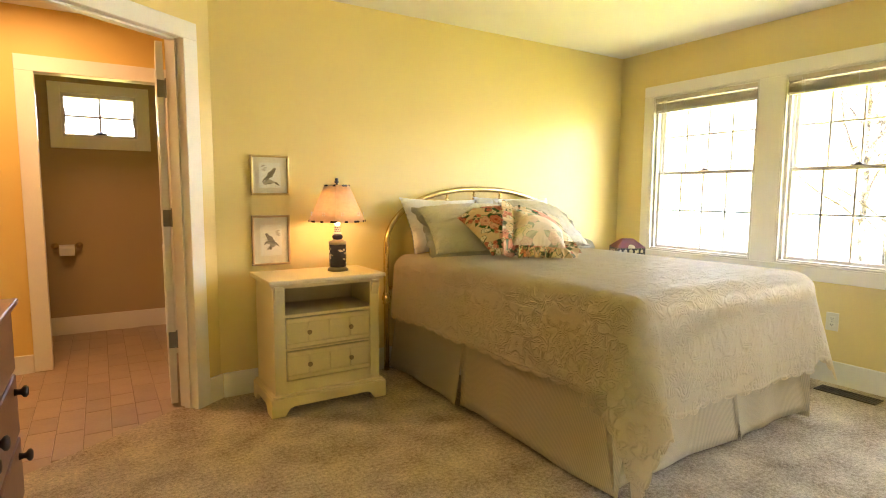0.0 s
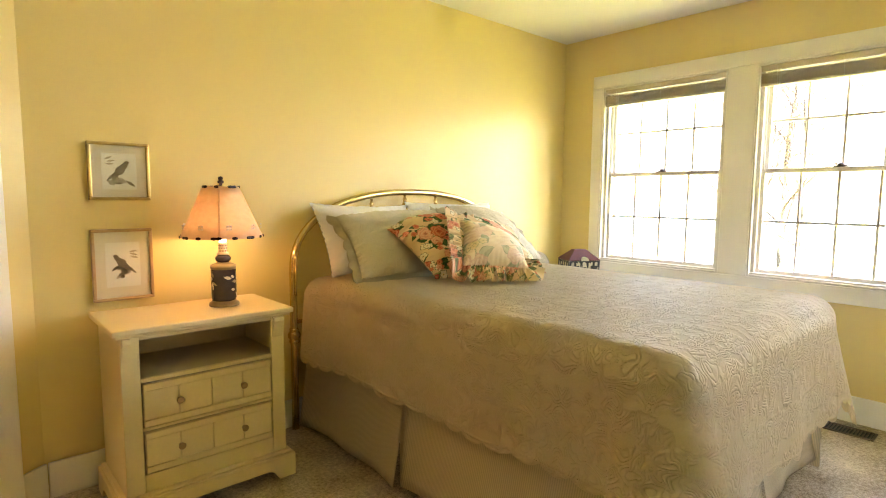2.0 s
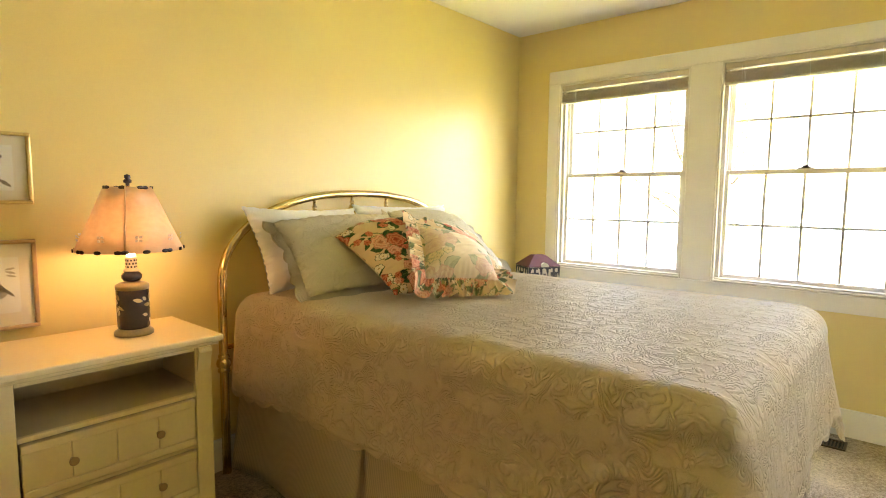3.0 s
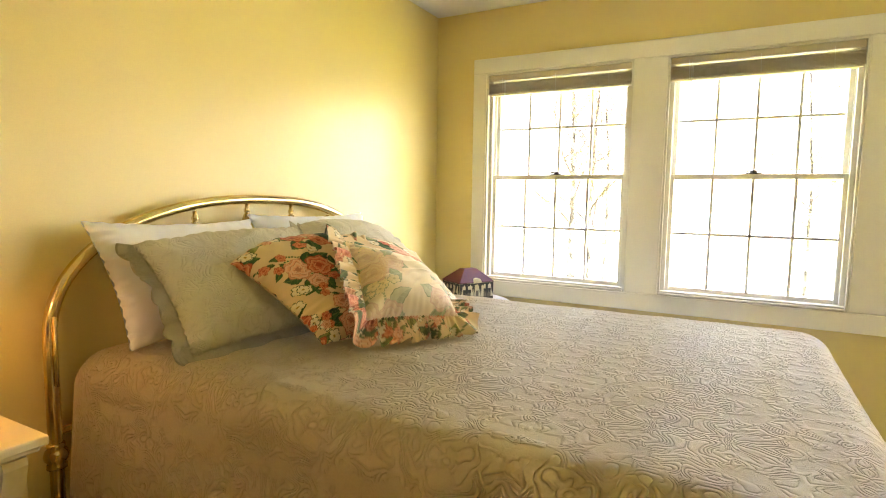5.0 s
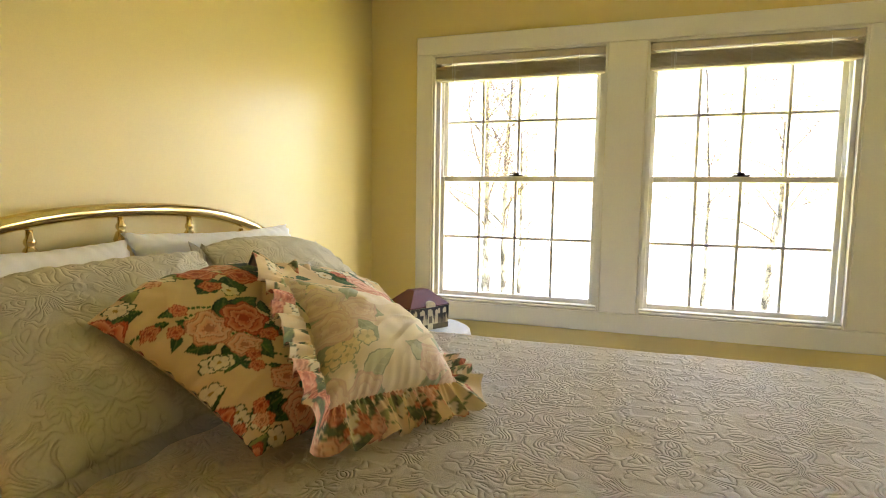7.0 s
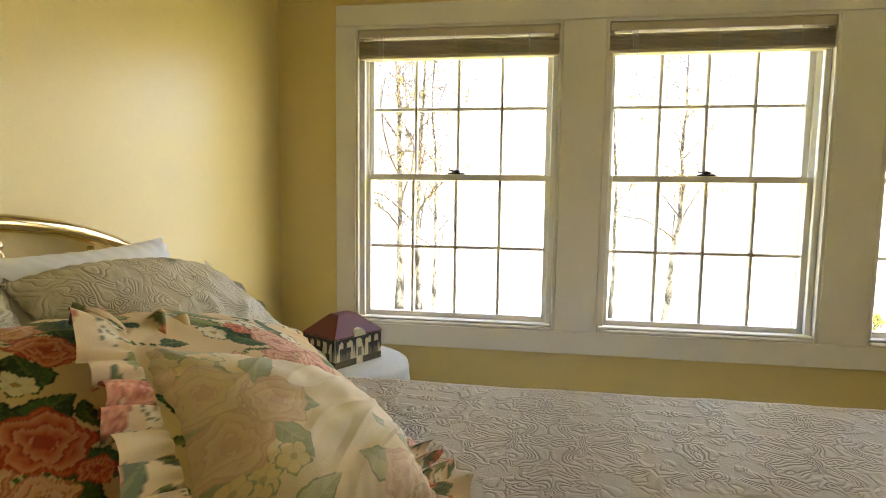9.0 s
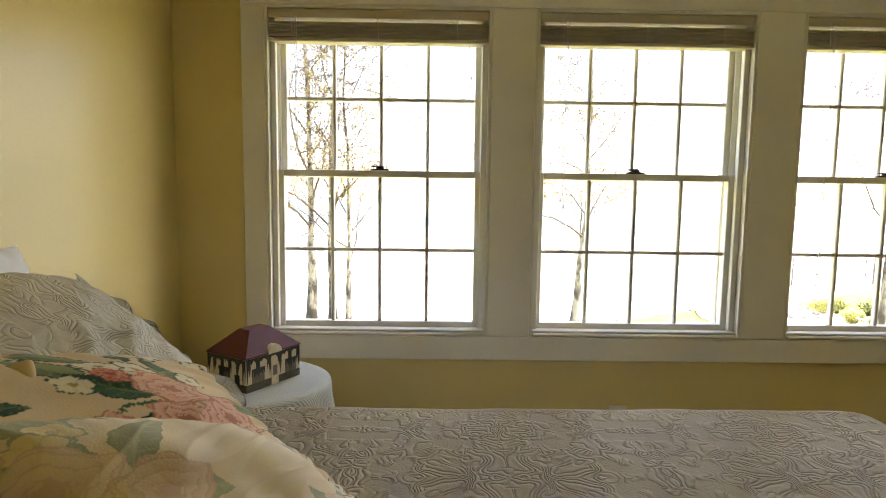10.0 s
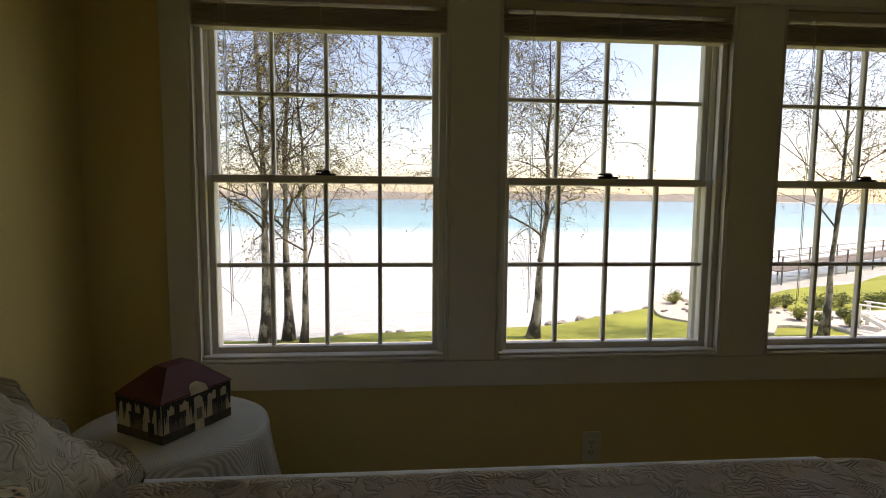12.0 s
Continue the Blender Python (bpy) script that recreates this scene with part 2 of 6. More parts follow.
structure("wall_bathroom_south", box(-2.2, WEST - 0.12, 1.9, 2.0, 0, TOP), BATHWALL, "warm yellow bathroom wall", "wall")
WX0, WX1, WZ0, WZ1 = -0.228, 0.307, 1.651, 2.002
bm = bmesh.new()
cube(bm, -0.9, WX0, BACK, BACK + 0.14, 0, TOP)
cube(bm, WX1, 0.75, BACK, BACK + 0.14, 0, TOP)
cube(bm, WX0, WX1, BACK, BACK + 0.14, 0, WZ0)
cube(bm, WX0, WX1, BACK, BACK + 0.14, WZ1, TOP)
structure("wall_toilet_back", bm, WCWALL, "tan painted toilet-room wall with a small high window", "wall")
structure("wall_toilet_west", box(-0.9, -0.8, BY + 0.11, BACK, 0, TOP), WCWALL, "tan painted toilet-room side wall", "wall")


# trim
def casing(bm, a0, a1, head, depth0, depth1, width=0.09, foot=0.0):
    """Three flat boards round an opening from a0 to a1, in (along, depth, z)."""
    cube(bm, a0 - width, a0, depth0, depth1, foot, head, 0.003)
    cube(bm, a1, a1 + width, depth0, depth1, foot, head, 0.003)
    cube(bm, a0 - width, a1 + width, depth0, depth1, head, head + width, 0.003)
    return bm


bm = bmesh.new()
casing(bm, JAMB0 + 0.004, JAMB1 - 0.004, HEAD - 0.004, -0.02, -0.001)
cube(bm, JAMB0 - 0.018, JAMB0, -0.001, 0.119, 0, HEAD)
cube(bm, JAMB1, JAMB1 + 0.018, -0.001, 0.119, 0, HEAD)
cube(bm, JAMB0 - 0.018, JAMB1 + 0.018, -0.001, 0.119, HEAD, HEAD + 0.018)
for a in (JAMB0, JAMB1 - 0.012):
    cube(bm, a, a + 0.012, 0.035, 0.075, 0, HEAD, 0.002)
cube(bm, JAMB0 + 0.012, JAMB1 - 0.012, 0.035, 0.075, HEAD - 0.012, HEAD, 0.002)
structure("trim_bath_door", on_slant(bm), TRIM, "white painted door casing, jamb and stop", "door casing")

bm = bmesh.new()
casing(bm, WC0 + 0.004, WC1 - 0.004, WCHEAD - 0.004, BY - 0.02, BY - 0.001, 0.1)
cube(bm, WC0 - 0.018, WC0, BY - 0.001, BY + 0.112, 0, WCHEAD)
cube(bm, WC1, WC1 + 0.018, BY - 0.001, BY + 0.112, 0, WCHEAD)
cube(bm, WC0 - 0.018, WC1 + 0.018, BY - 0.001, BY + 0.112, WCHEAD, WCHEAD + 0.018)
structure("trim_toilet_door", bm, TRIM, "white painted toilet-room door casing", "door casing")


def board(name, bm, label="white painted tall baseboard"):
    return structure(name, bm, TRIM, label, "baseboard")


board("baseboard_north", box(CORNER.x + 0.01, EAST - 0.016, NORTH - 0.016, NORTH - 0.001, 0.0, 0.145, 0.003))
board("baseboard_east", box(EAST - 0.016, EAST - 0.001, ADDED_DOOR[1] + 0.09, NORTH - 0.002, 0.0, 0.145, 0.003))
board("baseboard_slanted", on_slant(box(0.0, JAMB0 - 0.088, -0.016, -0.001, 0, 0.145, 0.003)))
board("baseboard_west", box(WEST + 0.001, WEST + 0.016, SOUTH, west_top - 0.02, 0, 0.145, 0.003))
board("baseboard_bathroom", box(-2.2, WC0 - 0.098, BY - 0.016, BY - 0.001, -0.01, 0.118, 0.003))
board("baseboard_toilet", box(-0.8, 0.75, BACK - 0.016, BACK - 0.001, -0.01, 0.145, 0.003))

# one casing round the three windows of the east wall
bm = bmesh.new()
X0, X1 = EAST - 0.022, EAST - 0.001
lo, hi = WINDOWS[2][0], WINDOWS[0][1]
cube(bm, X0, X1, lo - 0.088, lo - 0.001, SILL, WHEAD, 0.003)
cube(bm, X0, X1, hi + 0.001, hi + 0.088, SILL, WHEAD, 0.003)
for i in (0, 1):
    cube(bm, X0, X1, WINDOWS[i + 1][1] + 0.001, WINDOWS[i][0] - 0.001, SILL, WHEAD, 0.003)
cube(bm, X0, X1, lo - 0.088, hi + 0.088, WHEAD + 0.001, WHEAD + 0.089, 0.003)
cube(bm, X0, X1, lo - 0.088, hi + 0.088, SILL - 0.095, SILL - 0.001, 0.003)
structure("trim_windows", bm, TRIM, "wide flat white casing joining three windows", "window casing")


# ---- windows ----
def sash(parent, name, x0, x1, y0, y1, z0, z1, stile, low, top, cols, rows, bars=0.0145):
    """A glazed sash: a frame, its glazing bars and one pane in each light."""
    bm = bmesh.new()
    cube(bm, x0, x1, y0, y0 + stile, z0, z1, 0.002)
    cube(bm, x0, x1, y1 - stile, y1, z0, z1, 0.002)
    cube(bm, x0, x1, y0 + stile, y1 - stile, z0, z0 + low, 0.002)
    cube(bm, x0, x1, y0 + stile, y1 - stile, z1 - top, z1, 0.002)
    s = part(name, bm, VINYL, parent)
    a0, a1, b0, b1 = y0 + stile, y1 - stile, z0 + low, z1 - top
    bm = bmesh.new()
    for i in range(1, cols):
        y = a0 + (a1 - a0) * i / cols
        cube(bm, x0 + 0.006, x1 - 0.006, y - bars / 2, y + bars / 2, b0, b1, 0.003)
    for j in range(1, rows):
        z = b0 + (b1 - b0) * j / rows
        cube(bm, x0 + 0.0075, x1 - 0.0075, a0, a1, z - bars / 2, z + bars / 2, 0.003)
    part("muntins", bm, VINYL, s)
    xm = (x0 + x1) / 2
    for i in range(cols):
        for j in range(rows):
            p = part("pane", box(xm - 0.002, xm + 0.002, a0 + (a1 - a0) * i / cols + bars / 2 - 0.004, a0 + (a1 - a0) * (i + 1) / cols - bars / 2 + 0.004,
                                 b0 + (b1 - b0) * j / rows + bars / 2 - 0.004, b0 + (b1 - b0) * (j + 1) / rows - bars / 2 + 0.004), GLASS, s)
            p.visible_shadow = False
    return s


def double_hung(index, y0, y1):
    w = thing("window_%d" % index, (0, 0, 0), "white double-hung window with four-by-two grids in each sash", "window")
    tagged(w, kind="structure")
    bm = bmesh.new()
    J = 0.022
    cube(bm, EAST - 0.02, EAST + THICK + 0.02, y0, y0 + 0.01, SILL, WHEAD)
    cube(bm, EAST - 0.02, EAST + THICK + 0.02, y1 - 0.01, y1, SILL, WHEAD)
    cube(bm, EAST - 0.02, EAST + THICK + 0.02, y0 + 0.01, y1 - 0.01, WHEAD - 0.012, WHEAD)
    for a, b in ((y0 + 0.01, y0 + 0.01 + J), (y1 - 0.01 - J, y1 - 0.01)):     # the stepped tracks
        cube(bm, EAST + 0.008, EAST + 0.030, a, b, SILL, WHEAD - 0.012, 0.002)
        cube(bm, EAST + 0.072, EAST + 0.080, a, b, SILL, WHEAD - 0.012, 0.002)
        cube(bm, EAST + 0.122, EAST + 0.150, a, b, SILL, WHEAD - 0.012, 0.002)
    part("window_frame", bm, VINYL, w)
    bm = bmesh.new()
    cube(bm, EAST - 0.026, EAST + THICK + 0.03, y0 + 0.011, y1 - 0.011, SILL + 0.0, SILL + 0.014, 0.004)
    cube(bm, EAST - 0.014, EAST + 0.03, y0 + 0.011, y1 - 0.011, SILL + 0.0145, SILL + 0.024, 0.003)
    part("window_sill", bm, VINYL, w)
    low = sash(w, "lower_sash", EAST + 0.036, EAST + 0.070, y0 + 0.012, y1 - 0.012, SILL + 0.016, 1.379, 0.038, 0.028, 0.026, 4, 2)
    sash(w, "upper_sash", EAST + 0.084, EAST + 0.118, y0 + 0.012, y1 - 0.012, 1.352, WHEAD - 0.014, 0.040, 0.028, 0.029, 4, 2)
    bm = bmesh.new()
    ym = (y0 + y1) / 2
    cube(bm, EAST + 0.040, EAST + 0.066, ym - 0.036, ym + 0.036, 1.3795, 1.387, 0.003)
    lathe(bm, [(0.017, 0.008), (0.017, 0.014), (0.011, 0.020), (0.0, 0.021)], 14, (EAST + 0.053, ym, 1.379))
    cube(bm, EAST + 0.047, EAST + 0.058, ym - 0.01, ym + 0.034, 1.392, 1.398, 0.002)
    part("sash_lock", bm, DARK, low, "dark bronze sash lock", True)
    return w


for k, (a, b) in enumerate(WINDOWS):
    double_hung(k + 1, a, b)


# raised blinds
def blind(y0, y1):
    b = thing("venetian_blind", (EAST + 0.012, (y0 + y1) / 2, WHEAD - 0.012), "beige venetian blind pulled up into a thin stack", "blind", "window blinds")
    h = (y1 - y0) / 2 - 0.012
    part("headrail", box(-0.026, 0.018, -h, h, -0.034, -0.002, 0.002), BLIND, b)
    for i in range(12):
        z = -0.0475 - i * 0.0049
        dx, sag = 0.0018 * math.sin(i * 2.7), 0.0016 * math.sin(i * 1.9)
        bm = bmesh.new()
        cube(bm, -0.0275 + dx, 0.023 + dx, -h + 0.001 * math.sin(i * 5), h, z - 0.0023, z, 0.0006)
        for v in bm.verts:
            v.co.z += sag * v.co.y / h * 0.5
        part("slat", bm, BLIND, b)
    part("bottom_rail", box(-0.026, 0.024, -h, h, -0.119, -0.1055, 0.003), BLIND, b)
    for y in (-h * 0.72, 0.0, h * 0.78):
        for x in (-0.0285, 0.0255):
            bm = tube(bmesh.new(), [(x, y + 0.004, -0.02), (x - 0.001, y + 0.002, -0.07), (x, y, -0.112)], 0.0012, 5)
            part("ladder_cord", bm, LINEN, b)
    for d in (0.0, 0.006):
        bm = tube(bmesh.new(), [(-0.031, h * 0.74 + d, -0.03), (-0.032, h * 0.74 + d, -0.5), (-0.0315, h * 0.735 + d, -1.02 - d * 8)], 0.0012, 5)
        part("pull_cord", bm, LINEN, b)
    return b


for a, c in WINDOWS:
    blind(a, c)

# the small toilet-room window
w = tagged(thing("window_4", (0, 0, 0), "small high awning window with four panes and tan casing", "window"), kind="structure")
bm = bmesh.new()
for a in ((WX0 - 0.085, WX0, WZ0 - 0.1, WZ1 + 0.08), (WX1, WX1 + 0.1, WZ0 - 0.1, WZ1 + 0.08)):
    cube(bm, a[0], a[1], BACK - 0.02, BACK - 0.001, a[2], a[3], 0.003)
cube(bm, WX0, WX1, BACK - 0.02, BACK - 0.001, WZ1, WZ1 + 0.08, 0.003)
cube(bm, WX0, WX1, BACK - 0.02, BACK - 0.001, WZ0 - 0.1, WZ0, 0.003)
part("window_casing", bm, TRIM, w)
bm = bmesh.new()
for a in ((WX0, WX0 + 0.02, WZ0, WZ1), (WX1 - 0.02, WX1, WZ0, WZ1), (WX0, WX1, WZ0, WZ0 + 0.02), (WX0, WX1, WZ1 - 0.03, WZ1)):
    cube(bm, a[0], a[1], BACK, BACK + 0.09, a[2], a[3], 0.002)
part("window_frame", bm, VINYL, w)
bm = bmesh.new()
xm, zm = (WX0 + WX1) / 2, (WZ0 + WZ1) / 2 - 0.005
cube(bm, xm - 0.009, xm + 0.009, BACK + 0.05, BACK + 0.07, WZ0 + 0.02, WZ1 - 0.03)
cube(bm, WX0 + 0.02, WX1 - 0.02, BACK + 0.051, BACK + 0.069, zm - 0.009, zm + 0.009)
part("muntins", bm, VINYL, w)
for a, b in ((WX0 + 0.02, xm - 0.006), (xm + 0.006, WX1 - 0.02)):
    for c, d in ((WZ0 + 0.02, zm - 0.006), (zm + 0.006, WZ1 - 0.03)):
        part("pane", box(a - 0.003, b + 0.003, BACK + 0.058, BACK + 0.062, c - 0.003, d + 0.003), GLASS, w).visible_shadow = False
bm = bmesh.new()
lathe(bm, [(0.05, 0), (0.045, 0.014), (0.02, 0.022), (0, 0.024)], 14, (xm, BACK + 0.02, WZ0 + 0.02))
tube(bm, [(xm - 0.035, BACK - 0.005, WZ0 + 0.03), (xm + 0.05, BACK - 0.008, WZ0 + 0.027)], 0.006, 8)
part("crank", bm, DARK, w, "dark bronze crank")
for x in (WX0 + 0.024, WX1 - 0.024):
    part("latch", tube(bmesh.new(), [(x, BACK + 0.0, zm + 0.06), (x, BACK + 0.0, zm - 0.06), (x + 0.012 * (1 if x < xm else -1), BACK + 0.0, zm - 0.072)], 0.004, 8), DARK, w)


# ---- the bathroom door, swung into the bathroom ----
def open_door():
    d = thing("door_1", tuple(SLANT @ Vector((JAMB0 - 0.004, 0.128, 0.0))), "white painted bathroom door standing wide open", "door")
    tagged(d, kind="structure")
    L = 0.76
    # the leaf swings back almost along the line of sight from the room
    m = pose(0, 0, 0, 0, 0, 85.5)
    bm = bmesh.new()
    cube(bm, 0.006, L, 0.008, 0.044, 0.012, HEAD - 0.006, 0.003)
    for z0, z1 in ((0.2, 0.86), (0.98, 1.5), (1.6, 1.86)):
        for a, b in ((0.11, 0.34), (0.44, 0.66)):
            cube(bm, a, b, 0.044, 0.048, z0, z1, 0.002)
            cube(bm, a, b, 0.004, 0.008, z0, z1, 0.002)
    bm.transform(m)
    part("door_leaf", bm, TRIM, d)
    for z in (0.377, 1.052, 1.739):
        bm = bmesh.new()
        tube(bm, [(0, 0, z - 0.047), (0, 0, z + 0.047)], 0.0065, 10)
        tube(bm, [(0, 0, z + 0.047), (0, 0, z + 0.054)], 0.004, 10)
        h = bmesh.new()
        cube(h, 0.001, 0.0062, 0.004, 0.042, z - 0.045, z + 0.045, 0.001)
        h.transform(m)
        me = bpy.data.meshes.new("leaf")
        h.to_mesh(me)
        h.free()
        bm.from_mesh(me)
        q = Matrix.Rotation(math.atan2(ALONG.y, ALONG.x), 4, "Z")
        h = bmesh.new()
        cube(h, 0.0035, 0.0085, -0.05, -0.006, z - 0.045, z + 0.045, 0.001)
        for dz in (-0.03, 0.0, 0.03):
            cube(h, 0.0085, 0.0095, -0.04 + 0.012 * (dz == 0), -0.034 + 0.012 * (dz == 0), z + dz - 0.003, z + dz + 0.003)
        h.transform(q)
        me2 = bpy.data.meshes.new("leaf")
        h.to_mesh(me2)
        h.free()
        bm.from_mesh(me2)
        part("hinge", bm, STEEL, d, "satin nickel butt hinge")
    return d


open_door()


# an unseen glazed door added farther along the window wall, to light the foot of the bed
p = tagged(thing("added_door", (0, 0, 0), "unseen white framed sliding glass door, added to let in light", "door"), kind="structure")
pm = (ADDED_DOOR[0] + ADDED_DOOR[1]) / 2
for k, (a, c) in enumerate(((ADDED_DOOR[0], pm + 0.03), (pm - 0.03, ADDED_DOOR[1]))):
    x = EAST + 0.05 + 0.05 * k
    bm = bmesh.new()
    cube(bm, x, x + 0.04, a, a + 0.06, 0.02, WHEAD, 0.003)
    cube(bm, x, x + 0.04, c - 0.06, c, 0.02, WHEAD, 0.003)
    cube(bm, x, x + 0.04, a + 0.06, c - 0.06, 0.02, 0.12, 0.003)
    cube(bm, x, x + 0.04, a + 0.06, c - 0.06, WHEAD - 0.06, WHEAD, 0.003)
    fr = part("door_frame", bm, VINYL, p)
    part("pane", box(x + 0.018, x + 0.022, a + 0.058, c - 0.058, 0.118, WHEAD - 0.058), GLASS, fr).visible_shadow = False
bm = bmesh.new()
cube(bm, EAST - 0.022, EAST - 0.001, ADDED_DOOR[0] - 0.088, ADDED_DOOR[0] - 0.001, 0, WHEAD, 0.003)
cube(bm, EAST - 0.022, EAST - 0.001, ADDED_DOOR[1] + 0.001, ADDED_DOOR[1] + 0.088, 0, WHEAD, 0.003)
cube(bm, EAST - 0.022, EAST - 0.001, ADDED_DOOR[0] - 0.088, ADDED_DOOR[1] + 0.088, WHEAD + 0.001, WHEAD + 0.089, 0.003)
cube(bm, EAST - 0.001, EAST + THICK, *ADDED_DOOR, -0.02, 0.019)
part("door_casing", bm, TRIM, p)


# ---- fabrics ----
def quilted(name, colour, cells=10.0, ridge=0.011, depth=0.004, sheen=0.25, rough=0.62, spec=0.35):
    """Matelasse cloth: nested paisley ridges round scattered centres, broken by swirls, over a fine weave."""
    m = material(name, colour, rough, vary=0.05, scale=3, bump=0.0, spec=spec, sheen=sheen)
    b = m.node_tree.nodes["Principled BSDF"]
    b.inputs["Sheen Roughness"].default_value = 0.4
    b.inputs["Sheen Tint"].default_value = (1.0, 0.86, 0.66, 1)
    co = node(m, "ShaderNodeTexCoord")

    def maths(kind, *values):
        n = node(m, "ShaderNodeMath")
        n.operation = kind
        for k, v in enumerate(values):
            if isinstance(v, (int, float)):
                n.inputs[k].default_value = v
            else:
                link(m, v, n.inputs[k])
        return n.outputs[0]
    axes = node(m, "ShaderNodeSeparateXYZ")
    link(m, co.outputs["Object"], axes.inputs[0])
    repeat = node(m, "ShaderNodeCombineXYZ")
    link(m, maths("PINGPONG", axes.outputs[0], 0.19), repeat.inputs[0])
    link(m, maths("PINGPONG", axes.outputs[1], 0.27), repeat.inputs[1])
    link(m, axes.outputs[2], repeat.inputs[2])
    warp = node(m, "ShaderNodeTexNoise", Scale=cells * 1.1, Detail=1.6, Roughness=0.5)
    link(m, repeat.outputs[0], warp.inputs["Vector"])
    bent = node(m, "ShaderNodeVectorMath")
    bent.operation = "MULTIPLY_ADD"
    bent.inputs[1].default_value = (1.25 / cells,) * 3
    link(m, warp.outputs["Color"], bent.inputs[0])
    link(m, repeat.outputs[0], bent.inputs[2])
    vor = node(m, "ShaderNodeTexVoronoi", Scale=cells)
    link(m, bent.outputs[0], vor.inputs["Vector"])
    rings = maths("POWER", maths("ABSOLUTE", maths("SINE", maths("MULTIPLY", vor.outputs["Distance"], 3.1416 / (ridge * cells)))), 0.6)
    swirl = node(m, "ShaderNodeTexNoise", Scale=cells * 0.9, Detail=1.2, Distortion=0.9)
    link(m, repeat.outputs[0], swirl.inputs["Vector"])
    waves = maths("POWER", maths("ABSOLUTE", maths("SINE", maths("MULTIPLY", swirl.outputs["Fac"], 3.1 / ridge * 0.24))), 0.6)
    gate = node(m, "ShaderNodeTexNoise", Scale=cells * 1.7, Detail=0.0)
    link(m, repeat.outputs[0], gate.inputs["Vector"])
    gr = node(m, "ShaderNodeMapRange")
    gr.inputs[1].default_value, gr.inputs[2].default_value = 0.47, 0.53
    link(m, gate.outputs["Fac"], gr.inputs[0])
    mixed = m.node_tree.nodes.new("ShaderNodeMix")
    link(m, gr.outputs[0], mixed.inputs[0])
    link(m, rings, mixed.inputs[2])
    link(m, waves, mixed.inputs[3])
    weave = node(m, "ShaderNodeTexNoise", Scale=420.0, Detail=2.0)
    link(m, co.outputs["Object"], weave.inputs["Vector"])
    plain = node(m, "ShaderNodeTexNoise", Scale=cells * 1.25, Detail=1.0)
    link(m, repeat.outputs[0], plain.inputs["Vector"])
    pr = node(m, "ShaderNodeMapRange")
    pr.inputs[1].default_value, pr.inputs[2].default_value, pr.inputs[3].default_value = 0.40, 0.46, 0.12
    link(m, plain.outputs["Fac"], pr.inputs[0])
    h = maths("MULTIPLY_ADD", weave.outputs["Fac"], 0.25, maths("MULTIPLY", mixed.outputs[0], pr.outputs[0]))
    bp = node(m, "ShaderNodeBump", Strength=1.0, Distance=depth)
    link(m, h, bp.inputs["Height"])
    link(m, bp.outputs[0], b.inputs["Normal"])
    return m


SPREAD = quilted("sage_matelasse", (0.81, 0.685, 0.455), 11.0, 0.0115, 0.0042, 0.35, 0.5, 0.55)
SHAM = quilted("pale_sage_matelasse", (0.55, 0.50, 0.36), 12.0, 0.0105, 0.0019, 0.25)


def striped(name, light, dark, period, way=(1.0, 1.0, 0.0)):
    m = material(name, light, 0.9, vary=0.04, spec=0.2, sheen=0.2)
    b = m.node_tree.nodes["Principled BSDF"]
    co = node(m, "ShaderNodeTexCoord")
    dot = node(m, "ShaderNodeVectorMath")
    dot.operation = "DOT_PRODUCT"
    dot.inputs[1].default_value = [w * 6.283 / period for w in way]
    link(m, co.outputs["Object"], dot.inputs[0])
    si = node(m, "ShaderNodeMath")
    si.operation = "SINE"
    link(m, dot.outputs["Value"], si.inputs[0])
    r = m.node_tree.nodes.new("ShaderNodeValToRGB")
    r.color_ramp.elements[0].position, r.color_ramp.elements[0].color = 0.35, (*dark, 1)
    r.color_ramp.elements[1].position, r.color_ramp.elements[1].color = 0.65, (*light, 1)
    h = node(m, "ShaderNodeMath")
    h.operation = "MULTIPLY_ADD"
    h.inputs[1].default_value, h.inputs[2].default_value = 0.5, 0.5
    link(m, si.outputs[0], h.inputs[0])
    link(m, h.outputs[0], r.inputs[0])
    link(m, r.outputs[0], b.inputs["Base Color"])
    bp = node(m, "ShaderNodeBump", Strength=0.4, Distance=0.001)
    link(m, h.outputs[0], bp.inputs["Height"])
    link(m, bp.outputs[0], b.inputs["Normal"])
    return m


TICKING = striped("green_ticking_stripe", (0.80, 0.69, 0.48), (0.68, 0.585, 0.39), 0.008)
CLOTH = striped("grey_ticking_stripe", (0.66, 0.65, 0.58), (0.44, 0.43, 0.35), 0.0052, (0.9, 0.5, 0.0))


def chintz_material(name):
    """Printed cotton: the print comes from the cloth's vertex colours, with a fine weave."""
    m = material(name, (0.74, 0.60, 0.40), 0.8, vary=0.04, spec=0.25, bump=0.12, bump_scale=450, sheen=0.12)
    at = m.node_tree.nodes.new("ShaderNodeVertexColor")
    at.layer_name = "print"
    link(m, at.outputs["Color"], m.node_tree.nodes["Principled BSDF"].inputs["Base Color"])
    return m


